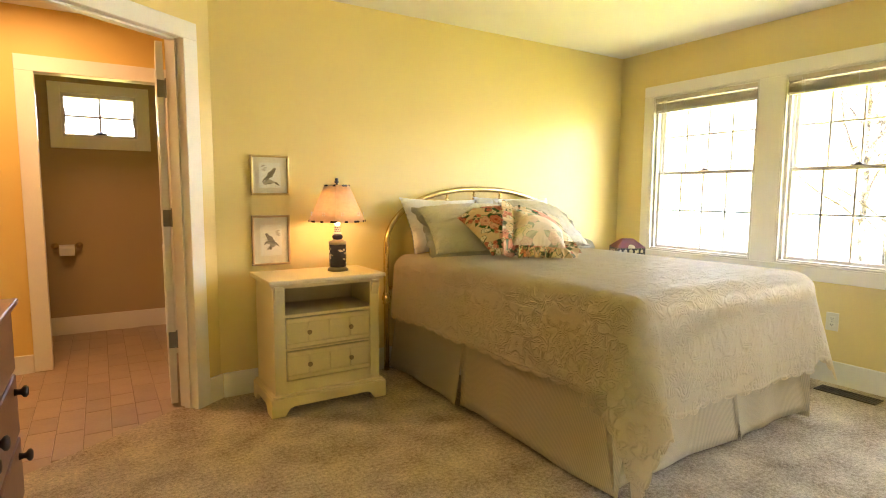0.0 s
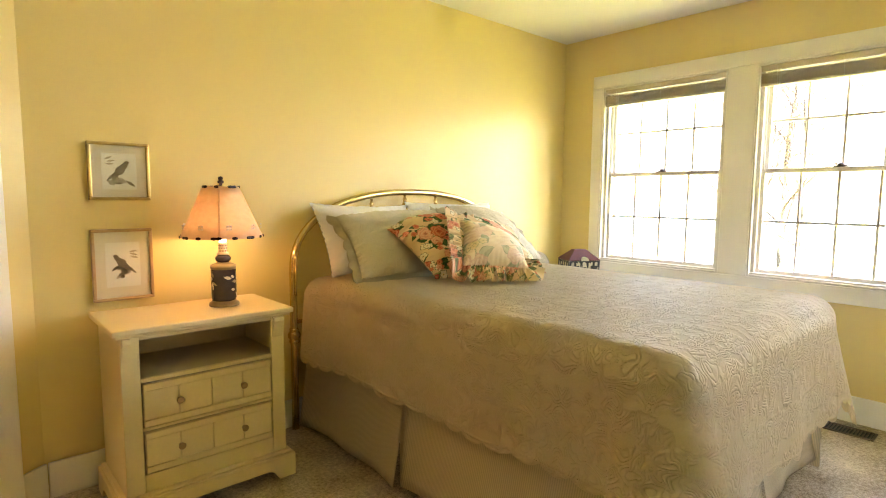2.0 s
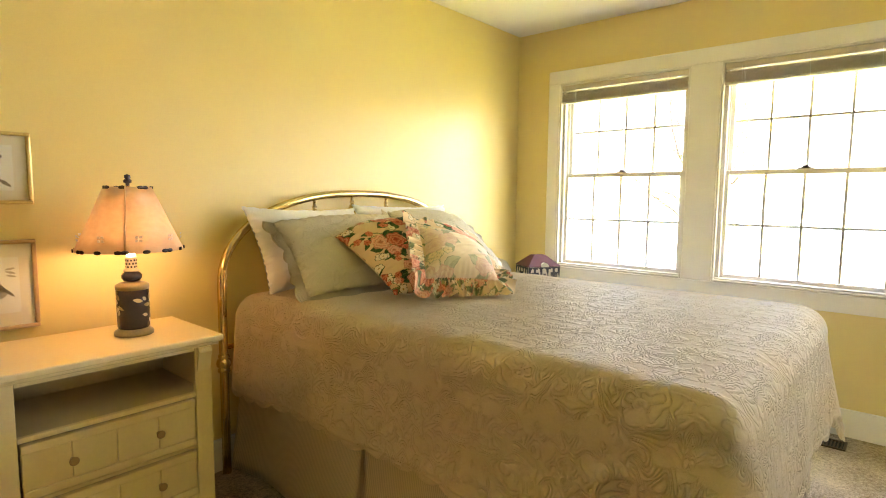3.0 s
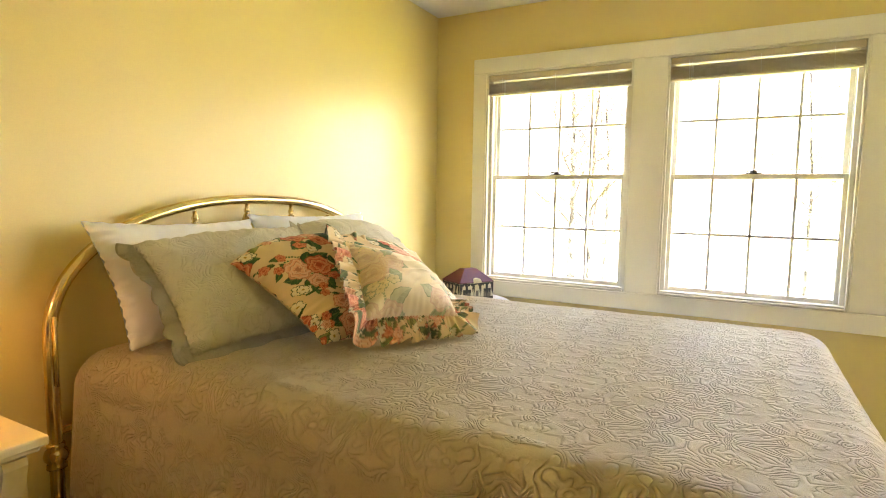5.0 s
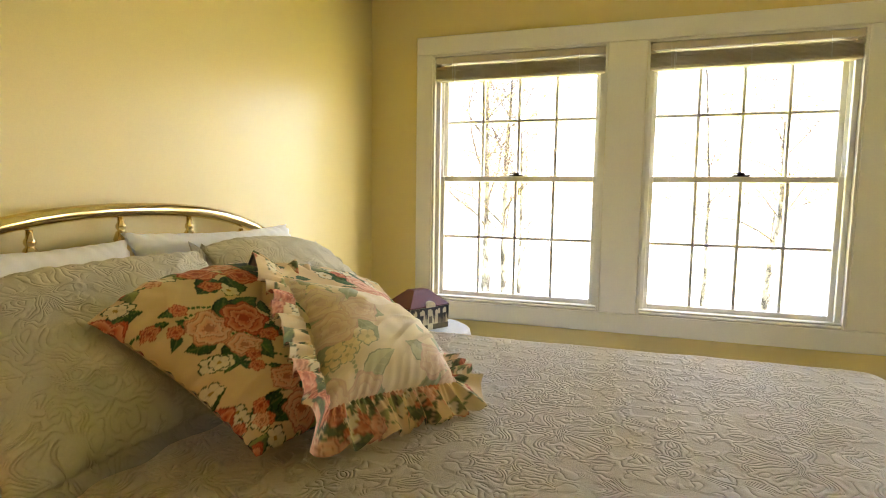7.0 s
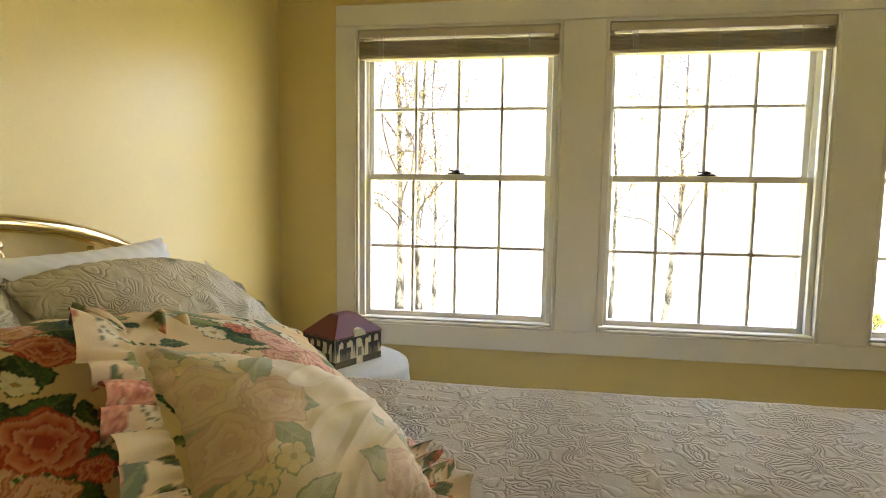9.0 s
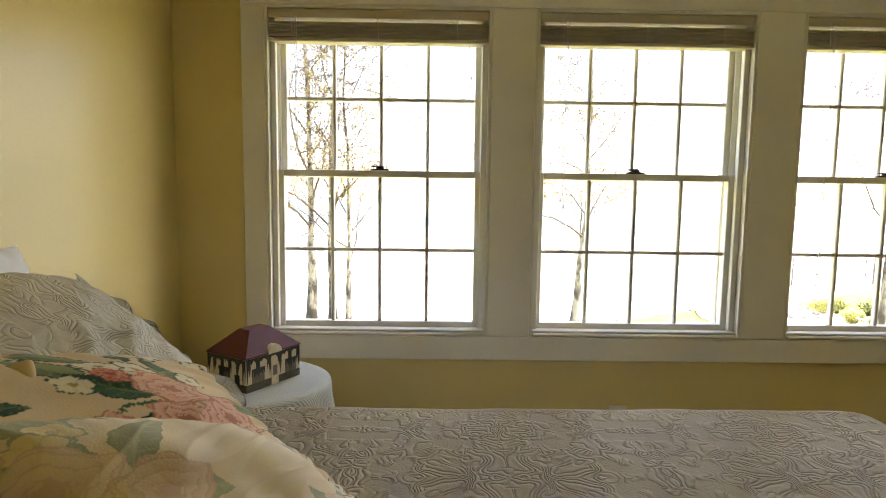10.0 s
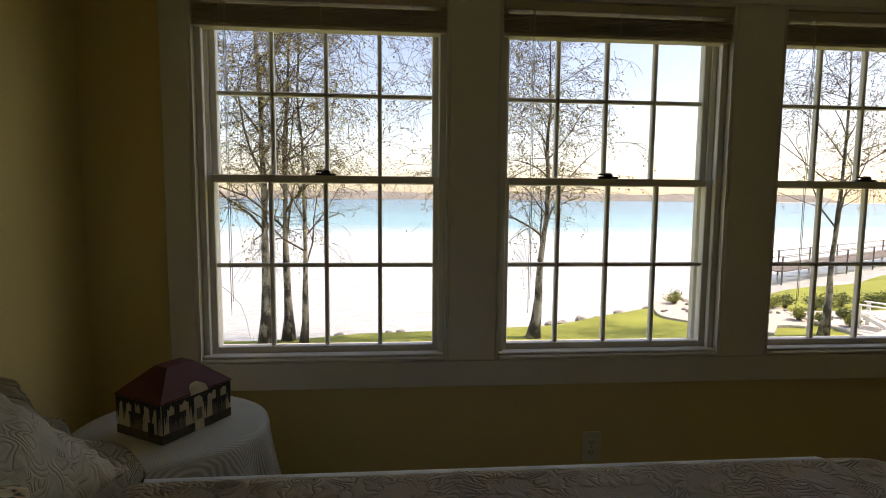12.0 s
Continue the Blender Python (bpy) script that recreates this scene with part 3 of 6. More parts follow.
CHINTZ = chintz_material("floral_chintz")
BRIGHT = dict(ground=(0.75, 0.57, 0.34), rose=(0.60, 0.13, 0.07), pale=(0.78, 0.37, 0.24), deep=(0.27, 0.03, 0.025), leaf=(0.045, 0.12, 0.045), dark=(0.014, 0.042, 0.024), light=(0.27, 0.31, 0.12), ivory=(0.82, 0.74, 0.55), eye=(0.45, 0.30, 0.10))
# same chintz made paler: window light on the front pillow is in these tones
LIT_TONES = dict(ground=(0.84, 0.71, 0.53), rose=(0.74, 0.50, 0.36), pale=(0.80, 0.63, 0.50), deep=(0.58, 0.32, 0.30), leaf=(0.27, 0.35, 0.20), dark=(0.16, 0.24, 0.14), light=(0.52, 0.55, 0.36), ivory=(0.82, 0.68, 0.38), eye=(0.50, 0.42, 0.20))


def chintz_print(xy, seed, tones, scale=1.0, glare=0.0):
    """Colours of a rose chintz at places in metres: bouquets of roses, leaves, ivory blossoms and curling stems."""
    rnd = random.Random(seed)
    xy = np.asarray(xy, float) / scale
    tone = {k: np.array(v) for k, v in tones.items()}
    col = np.tile(tone["ground"], (len(xy), 1))
    lo, hi = xy.min(0) - 0.04, xy.max(0) + 0.04

    def near(c, reach):
        d = xy - np.array(c)
        i = np.nonzero((abs(d[:, 0]) < reach) & (abs(d[:, 1]) < reach))[0]
        return i, d[i]

    def put(i, keep, colours):
        col[i[keep]] = colours[keep] if colours.ndim == 2 else colours

    def leaf(c, way, length, wide, body, edge):
        i, d = near(c, length * 1.1)
        a, e = math.cos(way), math.sin(way)
        t, w = (d[:, 0] * a + d[:, 1] * e) / length, (-d[:, 0] * e + d[:, 1] * a)
        w = w - 0.12 * length * np.sin(3.1 * t)
        half = wide * np.sin(math.pi * np.clip(t, 0, 1) ** 0.75) * (1 + 0.05 * np.sin(t * 30))
        q = abs(w) / (half + 1e-6)
        inside = (t > 0) & (t < 1) & (q < 1)
        vein = (q < 0.10) | (abs(np.sin(t * 20 - q * 3.0)) < 0.16)
        c3 = np.where((w > 0)[:, None], body, 0.55 * body + 0.45 * edge)
        c3 = np.where(vein[:, None], 0.6 * body + 0.4 * tone["light"], c3)
        put(i, inside, np.where((q > 0.86)[:, None], edge, c3))

    def rose(c, r, pale):
        i, d = near(c, r * 1.25)
        q, th = np.hypot(d[:, 0], d[:, 1]) / r, np.arctan2(d[:, 1], d[:, 0])
        p1, p2 = rnd.uniform(0, 6.28), rnd.uniform(0, 6.28)
        q = q * (1 + 0.09 * np.sin(5 * th + p1) + 0.05 * np.sin(9 * th + p2))
        ring = np.floor(3.1 * q)
        k = 3.1 * q + 0.55 * abs(np.sin((1.0 + 0.5 * ring) * th + 2.3 * ring + p1)) + 0.08 * np.sin(11 * th + p2)
        f = (k % 1.0)[:, None]
        body = tone["pale"] if pale else tone["rose"]
        high = 0.45 * tone["ivory"] + 0.55 * tone["pale"] if pale else tone["pale"]
        c3 = np.where(f < 0.16, 0.55 * tone["deep"] + 0.45 * body, body + (high - body) * np.clip((f - 0.25) * 1.35, 0, 1))
        c3 = np.where((q < 0.22)[:, None], 0.5 * tone["deep"] + 0.5 * body, c3)
        put(i, q < 1, np.where((q > 0.94)[:, None], 0.5 * tone["deep"] + 0.5 * body, c3))

    def blossom(c, r):
        i, d = near(c, r * 1.7)
        q, th = np.hypot(d[:, 0], d[:, 1]) / r, np.arctan2(d[:, 1], d[:, 0]) + rnd.uniform(0, 6.28)
        lobe = 0.72 + 0.28 * abs(np.sin(2.5 * th))
        put(i, (q < 1.13 * lobe + 0.06 * np.sin(11 * th)), tone["dark"] * 0.6 + tone["leaf"] * 0.4)
        put(i, q < lobe, np.where((q < 0.22)[:, None], tone["eye"], tone["ivory"] * (1 - 0.12 * (abs(np.sin(2.5 * th)) < 0.3))[:, None]))

    def stem(c, way, length):
        p = np.array(c, float)
        for k in range(14):
            way += rnd.uniform(-0.25, 0.45)
            p = p + length / 14 * np.array((math.cos(way), math.sin(way)))
            i, d = near(p, 0.004)
            put(i, np.hypot(d[:, 0], d[:, 1]) < 0.0019, tone["leaf"])
        return p, way

    centres = []
    for _ in range(900):
        c = (rnd.uniform(lo[0], hi[0]), rnd.uniform(lo[1], hi[1]))
        if all(math.hypot(c[0] - o[0], c[1] - o[1]) > 0.092 for o in centres):
            centres.append(c)
    roses, blossoms = [], []
    for c in centres:
        for _ in range(4):
            p, way = stem(c, rnd.uniform(0, 6.28), rnd.uniform(0.05, 0.085))
            leaf(p, way + rnd.uniform(-0.6, 0.6), rnd.uniform(0.016, 0.026), 0.006, tone["leaf"], tone["dark"])
            if rnd.random() < 0.6:
                roses.append((tuple(p), rnd.uniform(0.007, 0.011), rnd.random() < 0.5))
        turn = rnd.uniform(0, 6.28)
        n = rnd.randint(6, 8)
        for k in range(n):
            way = turn + 6.28 * k / n + rnd.uniform(-0.3, 0.3)
            s = rnd.uniform(0.012, 0.026)
            kind = rnd.random()
            leaf((c[0] + s * math.cos(way), c[1] + s * math.sin(way)), way, rnd.uniform(0.034, 0.052), rnd.uniform(0.010, 0.014), tone["leaf"] if kind < 0.72 else tone["light"], tone["dark"])
        base = rnd.uniform(0, 6.28)
        for k in range(rnd.choice((2, 3, 3))):
            a = base + 2.1 * k
            roses.append(((c[0] + 0.023 * math.cos(a), c[1] + 0.023 * math.sin(a)), rnd.uniform(0.017, 0.025), rnd.random() < 0.35))
        for k in range(rnd.randint(3, 5)):
            a = base + 1.0 + rnd.uniform(0, 2.2)
            q = rnd.uniform(0.042, 0.062)
            blossoms.append(((c[0] + q * math.cos(a), c[1] + q * math.sin(a)), rnd.uniform(0.008, 0.012)))
    for p, r in blossoms:
        blossom(p, r)
    for p, r, pale in roses:
        rose(p, r, pale)
    # blended towards the ground colour, as window light washes out the print
    return col * (1 - glare) + tone["ground"] * glare


def dye(ob, xy, seed, tones, scale=1.0, glare=0.0):
    at = ob.data.color_attributes.new("print", "FLOAT_COLOR", "POINT")
    rgba = np.ones((len(xy), 4), np.float32)
    rgba[:, :3] = chintz_print(xy, seed, tones, scale, glare)
    at.data.foreach_set("color", rgba.ravel())


# ---- bed ----
BX0, BX1, BY0, BY1, BTOP = 1.625, 3.10, 1.31, 3.21, 0.80


def bed():
    b = thing("bed", (0, 0, 0), "queen bed with an arched brass headboard and striped skirt", "bed")
    part("box_spring", box(BX0 + 0.05, BX1 - 0.05, BY0 + 0.10, BY1 - 0.02, 0.16, 0.46, 0.03, 2), LINEN, b)
    part("mattress", box(BX0 + 0.02, BX1 - 0.02, BY0 + 0.02, BY1 - 0.01, 0.462, BTOP - 0.02, 0.06, 3), LINEN, b)
    hb = new("headboard")
    hb.parent = b
    HY = 3.245
    pts = [(1.597, HY, 0.0), (1.597, HY, 0.3), (1.597, HY, 0.6), (1.597, HY, 0.78)]
    n = 40
    for i in range(n + 1):
        a = math.pi * i / n
        x = 2.36 - 0.763 * math.copysign(abs(math.cos(a)) ** 0.86, math.cos(a))
        pts.append((x, HY, 0.82 + 0.405 * abs(math.sin(a)) ** 0.86))
    pts += [(3.123, HY, 0.78), (3.123, HY, 0.6), (3.123, HY, 0.3), (3.123, HY, 0.0)]
    part("arch_rail", tube(bmesh.new(), pts, 0.0185, 16), BRASS, hb, "polished brass arched tube", True)
    inner = []
    for i in range(n + 1):
        a = math.pi * (0.22 + 0.56 * i / n)
        x = 2.36 - 0.70 * math.copysign(abs(math.cos(a)) ** 0.9, math.cos(a))
        inner.append((x, HY, 0.62 + 0.47 * abs(math.sin(a)) ** 0.8))
    part("inner_rail", tube(bmesh.new(), inner, 0.0095, 10), BRASS, hb, "", True)
    part("cross_rail", tube(bmesh.new(), [(1.60, HY, 0.56), (3.12, HY, 0.56)], 0.011, 10), BRASS, hb, "", True)
    for x in (1.84, 2.075, 2.308, 2.545, 2.78):
        a = math.acos(max(-1, min(1, (2.36 - x) / 0.763)))
        top = 0.82 + 0.405 * abs(math.sin(a)) ** 0.86 - 0.014
        bm = bmesh.new()
        lathe(bm, [(0.007, 0.56), (0.007, top - 0.085), (0.013, top - 0.080), (0.019, top - 0.062), (0.013, top - 0.044), (0.008, top - 0.038), (0.012, top - 0.032), (0.012, top - 0.024), (0.008, top - 0.018), (0.007, top)], 12, (x, HY, 0))
        part("spindle", bm, BRASS, hb, "", True)
    for x in (1.597, 3.123):
        bm = bmesh.new()
        lathe(bm, [(0.0, 0.455), (0.026, 0.456), (0.026, 0.466), (0.020, 0.470), (0.030, 0.482), (0.032, 0.495), (0.028, 0.508), (0.020, 0.514), (0.024, 0.520), (0.022, 0.53), (0.0, 0.531)], 18, (x, HY, 0))
        part("post_collar", bm, BRASS, hb, "", True)
        bm = bmesh.new()
        tube(bm, [(x, HY - 0.026, 0.70), (x, HY - 0.028, 0.80), (x + 0.005 * (1 if x < 2 else -1), HY - 0.026, 0.90)], 0.006, 8)
        part("post_bracket", bm, BRASS, hb, "", True)
    for x in (1.75, 2.95):
        part("headboard_bolt_plate", box(x - 0.02, x + 0.02, HY - 0.004, HY + 0.004, 0.18, 0.56), DARK, hb)

    def panel(a0, a1, side, seed):
        """One flat skirt panel along the bed's side ('w', 'e') or foot ('s'), a little fuller at the floor."""
        rnd = random.Random(seed)
        ph = rnd.uniform(0, 6)

        def place(u, v):
            a = a0 + (a1 - a0) * u
            drop = v
            out = 0.012 + 0.034 * drop ** 1.3 + 0.012 * drop * math.sin(5.2 * u + ph) + 0.006 * drop * math.sin(13 * u + ph * 2)
            edge = min(u, 1 - u)
            out += 0.018 * drop * math.exp(-edge * 14)
            z = 0.44 - (0.424 - 0.012 * math.sin(3 * u + ph) ** 2) * v
            if side == "w":
                return (BX0 + 0.035 - out, a, 0.02 + 0.955 * z)
            if side == "e":
                return (BX1 - 0.035 + out, a, z)
            return (a, BY0 + 0.085 - out, 0.03 + 0.93 * z)
        bm = sheet(bmesh.new(), 40, 10, place)
        bmesh.ops.solidify(bm, geom=bm.faces[:], thickness=0.003)
        part("skirt_panel", bm, TICKING, b, "pale green ticking skirt panel", True)
    panel(2.388, 3.20, "w", 1)
    panel(1.302, 2.380, "w", 2)
    panel(BX0 - 0.028, 2.471, "s", 3)
    panel(2.479, BX1 + 0.02, "s", 4)
    for k in ((BX0 + 0.032, BX0 + 0.036, 2.33, 2.44), ):
        part("skirt_pleat", box(*k, 0.014, 0.43), TICKING, b)
    part("skirt_pleat", box(2.40, 2.56, BY0 + 0.066, BY0 + 0.070, 0.045, 0.43), TICKING, b)
    panel(1.315, 3.20, "e", 5)
    return b


bed()


def bedspread():
    r, oxl, oxr, oy = 0.095, 0.455, 0.585, 0.53
    ix0, ix1, iy0 = BX0 + r - 0.005, BX1 - r - 0.065, BY0 + r - 0.05
    X0s, X1s, Y0s, Y1s = ix0 - oxl, ix1 + oxr, iy0 - oy, BY1 - 0.03

    def place(u, v):
        px, py = X0s + (X1s - X0s) * u, Y0s + (Y1s - Y0s) * v
        qx, qy = min(max(px, ix0), ix1), max(py, iy0)
        dx, dy = px - qx, py - qy
        d = math.hypot(dx, dy)
        top = BTOP + 0.010 + 0.006 * noise.noise((px * 2.2, py * 2.2, 0.3)) + 0.003 * noise.noise((px * 7, py * 7, 5)) - 0.02 * max(0, (py - 2.9)) / 0.3
        if d < 1e-6:
            return (px, py, top)
        nx, ny = dx / d, dy / d
        corner = 2 * abs(nx * ny)
        along = px * abs(ny) + py * abs(nx)
        if d < r * math.pi / 2:
            th = d / r
            out, z = r * math.sin(th), top - r * (1 - math.cos(th))
        else:
            s = d - r * math.pi / 2
            phi = math.atan2(abs(ny), abs(nx))
            fold = 0.038 * s * math.sin(11 * along + 2.0 * noise.noise((along * 3, 1.7, 0))) * (1 - corner)
            flare = 0.10 - 0.06 * abs(ny) + (0.10 * nx if nx > 0 else 0)
            if px < 2.3:                                     # the long flap at this corner hangs between two ridges
                s *= 1 + 0.17 * corner
            else:
                flare += 0.16 * corner
                s *= 1 - 0.28 * math.sqrt(corner)
            if px < ix0 + 0.07 and py < iy0 + 0.11:
                turn = math.atan2(iy0 + 0.11 - py, ix0 + 0.07 - px)
                rise, fall = min(1.0, turn / 0.13), min(1.0, max(0.0, (1.50 - turn) / 0.10))
                chord = 1 / math.cos(min(0.62, abs(turn - 0.78))) - 1
                flare += rise * rise * (3 - 2 * rise) * fall * fall * (3 - 2 * fall) * (0.16 + 0.55 * chord)
            out = r + s * flare + fold
            z = top - r - s * 0.985
        z += 0.003 * noise.noise((px * 9, py * 9, 9))
        return (qx + nx * out, qy + ny * out, max(z, 0.025))
    bm = sheet(bmesh.new(), 230, 220, place)
    bmesh.ops.solidify(bm, geom=bm.faces[:], thickness=0.004)
    ob = new("bedspread")
    part("cover", bm, SPREAD, ob, "", True)
    # the bound, scalloped hem below the cover's edge
    for side in ("west", "foot", "east"):
        def edge(u, v):
            a = {"west": (0.0, u), "east": (1.0, u), "foot": (u, 0.0)}[side]
            i = {"west": (0.012, u), "east": (0.988, u), "foot": (u, 0.012)}[side]
            p, q = Vector(place(*a)), Vector(place(*i))
            k = 24 if side == "foot" else 22
            p = p + (p - q).normalized() * 0.022 * v * abs(math.sin(math.pi * k * u)) ** 0.6
            p.z = max(p.z, 0.012)
            return p
        h = sheet(bmesh.new(), 320, 3, edge)
        bmesh.ops.solidify(h, geom=h.faces[:], thickness=0.004)
        part("scalloped_hem", h, SPREAD, ob, "", True)
    return tagged(ob, "sage green matelasse bedspread with a scalloped hem, draped over the bed", "bedspread")


bedspread()


# ---- pillows ----
def pillow(name, label, mat, bl, br, tr, tl, thick, group, edge=0.0, ruffled=False, seed=0, rest=0.80, wrinkle=0.006, crown=0.0, dyes=()):
    """A stuffed cushion between four corners, with a flat or gathered flange if edge is given."""
    bl, br, tr, tl = (Vector(p) for p in (bl, br, tr, tl))
    nrm = (br - bl).cross(tl - bl).normalized()
    rise = (tl - bl).normalized()

    def flat(u, v):
        a, c = 2 * u - 1, 2 * v - 1
        u2 = 0.5 + 0.5 * a * (1 - 0.075 * (1 - c * c))
        v2 = 0.5 + 0.5 * c * (1 - 0.085 * (1 - a * a))
        return bl.lerp(br, u2).lerp(tl.lerp(tr, u2), v2) + rise * (crown * (1 - a * a) * v * v)

    def puff(u, v):
        a, c = abs(2 * u - 1), abs(2 * v - 1)
        f = ((1 - a ** 2.6) * (1 - c ** 2.6)) ** 0.62
        return thick / 2 * f * (1 + 0.10 * noise.noise((u * 3 + seed, v * 3, 2)))

    def ripple(u, v):
        rim = max(abs(2 * u - 1), abs(2 * v - 1))
        pucker = 0.6 * rim ** 6 * math.sin(84 * (u if abs(2 * v - 1) > abs(2 * u - 1) else v) + 3 * noise.noise((u * 5, v * 5, seed)) + seed)
        crease = 1 - abs(noise.noise((u * 2.6 + seed, v * 4.5 - u * 2, 8.0))) * 5
        return wrinkle * (noise.noise((u * 7 + seed, v * 7, 4.0)) + pucker) + wrinkle * 1.2 * max(0.0, crease) * (1 - rim ** 4)

    def lifted(p):
        p.z = max(p.z, rest + 0.004)
        return p
    root = tagged(new(name), label, "pillow", group)
    size_u, size_v = (br - bl).length, (tl - bl).length

    def printed(verts, xy, nu, nv, name, label="", tones=None):
        """A fine grid of printed cloth, (nu + 1) by (nv + 1) places."""
        me = bpy.data.meshes.new(name)
        j = np.arange(nv)
        quads = np.array([(i * (nv + 1) + j, (i + 1) * (nv + 1) + j, (i + 1) * (nv + 1) + j + 1, i * (nv + 1) + j + 1) for i in range(nu)]).transpose(0, 2, 1).reshape(-1, 4)
        me.from_pydata(verts, [], quads.tolist())
        me.materials.append(mat)
        me.polygons.foreach_set("use_smooth", [True] * len(me.polygons))
        ob = new(name, me)
        ob.parent = root
        dye(ob, xy, seed, *(tones or dyes))
        return tagged(ob, label)
    if dyes:
        n = 250
        uv = [(i / n, k / n) for i in range(n + 1) for k in range(n + 1)]
        face = [tuple(lifted(flat(u, v) + nrm * (puff(u, v) + 0.003 + ripple(u, v)))) for u, v in uv]
        printed(face, [(u * size_u, v * size_v) for u, v in uv], n, n, "cover")
        n = 60
        uv = [(i / n, k / n) for i in range(n + 1) for k in range(n + 1)]
        rear = [tuple(lifted(flat(u, v) - nrm * (puff(u, v) * 0.8 - 0.001))) for u, v in uv]
        printed(rear, [(u * size_u, v * size_v) for u, v in uv], n, n, "back")
    else:
        n = 60
        bm = bmesh.new()
        sheet(bm, n, n, lambda u, v: lifted(flat(u, v) + nrm * (puff(u, v) + 0.003 + ripple(u, v))))
        sheet(bm, n, n, lambda u, v: lifted(flat(u, v) - nrm * (puff(u, v) * 0.8 + 0.003)))
        bmesh.ops.remove_doubles(bm, verts=bm.verts, dist=0.0066)
        part("cover", bm, mat, root, "", True)
    if not edge:
        return root
    mid = (bl + br + tr + tl) / 4

    def place(u, v):
        turn = (u % 1.0) * 4
        k = int(turn) % 4
        f = turn - int(turn)
        a, c = ((f, 0.0), (1.0, f), (1 - f, 1.0), (0.0, 1 - f))[k]
        base = flat(0.5 + (a - 0.5) * 0.985, 0.5 + (c - 0.5) * 0.985)
        way = base - mid
        way = (way - nrm * way.dot(nrm)).normalized()
        face = (-(tl - bl).normalized(), (br - bl).normalized(), (tl - bl).normalized(), -(br - bl).normalized())[k]
        blend = min(f, 1 - f) * 2
        d = (face * min(1, blend * 4 + 0.25) + way * max(0, 1 - blend * 4)).normalized()
        if ruffled:
            wave = math.sin(u * 4 * 62 + 4 * noise.noise((u * 30, seed, 0)))
            calm = 0.6 if k == 3 else 1.0
            deep = calm * 0.020 * v ** 0.8 * wave + calm * 0.010 * v * noise.noise((u * 40, v, seed)) + 0.003 * math.sin(u * 4 * 190) * (1 - v)
            p = base - Vector((0, 0, 0.012 * v * v)) + d * edge * v * (0.90 + 0.18 * noise.noise((u * 24, seed, 3))) + nrm * (deep + 0.006 + ((0.030 + 0.035 * v) * min(1.0, 6 * v) if k == 3 else 0.0))
            p += (br - bl if k in (0, 2) else tl - bl).normalized() * 0.008 * v * math.sin(u * 4 * 62 + 1.3)
        else:
            scal = 0.80 + 0.20 * abs(math.sin(u * 4 * 22)) ** 0.7
            p = base + d * edge * v * scal + nrm * v * (0.010 * math.sin(u * 4 * 9 + seed) + 0.008 * math.sin(u * 4 * 27 + 2 * seed))
        return lifted(p)
    if ruffled:
        nu, nv = 760, 16
        uv = [(i / nu, k / nv) for i in range(nu + 1) for k in range(nv + 1)]
        printed([tuple(place(0.60 + 0.75 * u, v)) for u, v in uv], [(u * 1.7, v * edge * 1.1) for u, v in uv], nu, nv, "ruffle", "gathered ruffle", (BRIGHT, 1.3, 0.15))
    else:
        bm = sheet(bmesh.new(), 420, 6, lambda u, v: place(0.75 + 0.75 * u, v))
        bmesh.ops.solidify(bm, geom=bm.faces[:], thickness=0.0025)
        part("flange", bm, mat, root, "scalloped flat border", True)
    return root


G = "pillows on the bed"
pillow("bed_pillow", "plump white cotton pillow leaning on the headboard", LINEN, (1.70, 3.04, 0.80), (2.30, 3.06, 0.82), (2.28, 3.20, 1.15), (1.655, 3.17, 1.165), 0.18, G, seed=1, wrinkle=0.007)
pillow("bed_pillow", "plump white cotton pillow leaning on the headboard", LINEN, (2.30, 3.06, 0.82), (2.98, 3.04, 0.80), (2.96, 3.19, 1.16), (2.26, 3.19, 1.17), 0.18, G, seed=5, wrinkle=0.007)
pillow("pillow_sham", "sage green quilted sham with a scalloped flange", SHAM, (1.715, 2.80, 0.82), (2.33, 2.74, 0.82), (2.36, 3.04, 1.12), (1.735, 3.07, 1.10), 0.125, G, 0.052, seed=2, crown=0.03)
pillow("pillow_sham", "sage green quilted sham with a scalloped flange", SHAM, (2.37, 2.78, 0.82), (2.985, 2.74, 0.82), (2.90, 3.02, 1.09), (2.36, 3.04, 1.13), 0.17, G, 0.052, seed=7, crown=0.05)
pillow("throw_pillow", "bright floral chintz pillow with roses and green leaves", CHINTZ, (1.965, 2.572, 0.825), (2.50, 2.36, 0.83), (2.54, 2.62, 1.035), (1.925, 2.895, 1.038), 0.20, G, seed=3, crown=0.13, dyes=(BRIGHT, 1.5))
# same cloth as the pillow behind; its paler face has window light painted in
pillow("throw_pillow", "cream floral pillow with a gathered ruffle, window light in its paler colours", CHINTZ, (2.045, 2.485, 0.885), (2.325, 2.325, 0.865), (2.47, 2.49, 0.94), (2.205, 2.70, 1.09), 0.19, G, 0.085, True, seed=4, rest=0.815, wrinkle=0.004, crown=0.02, dyes=(LIT_TONES, 1.9, 0.32))


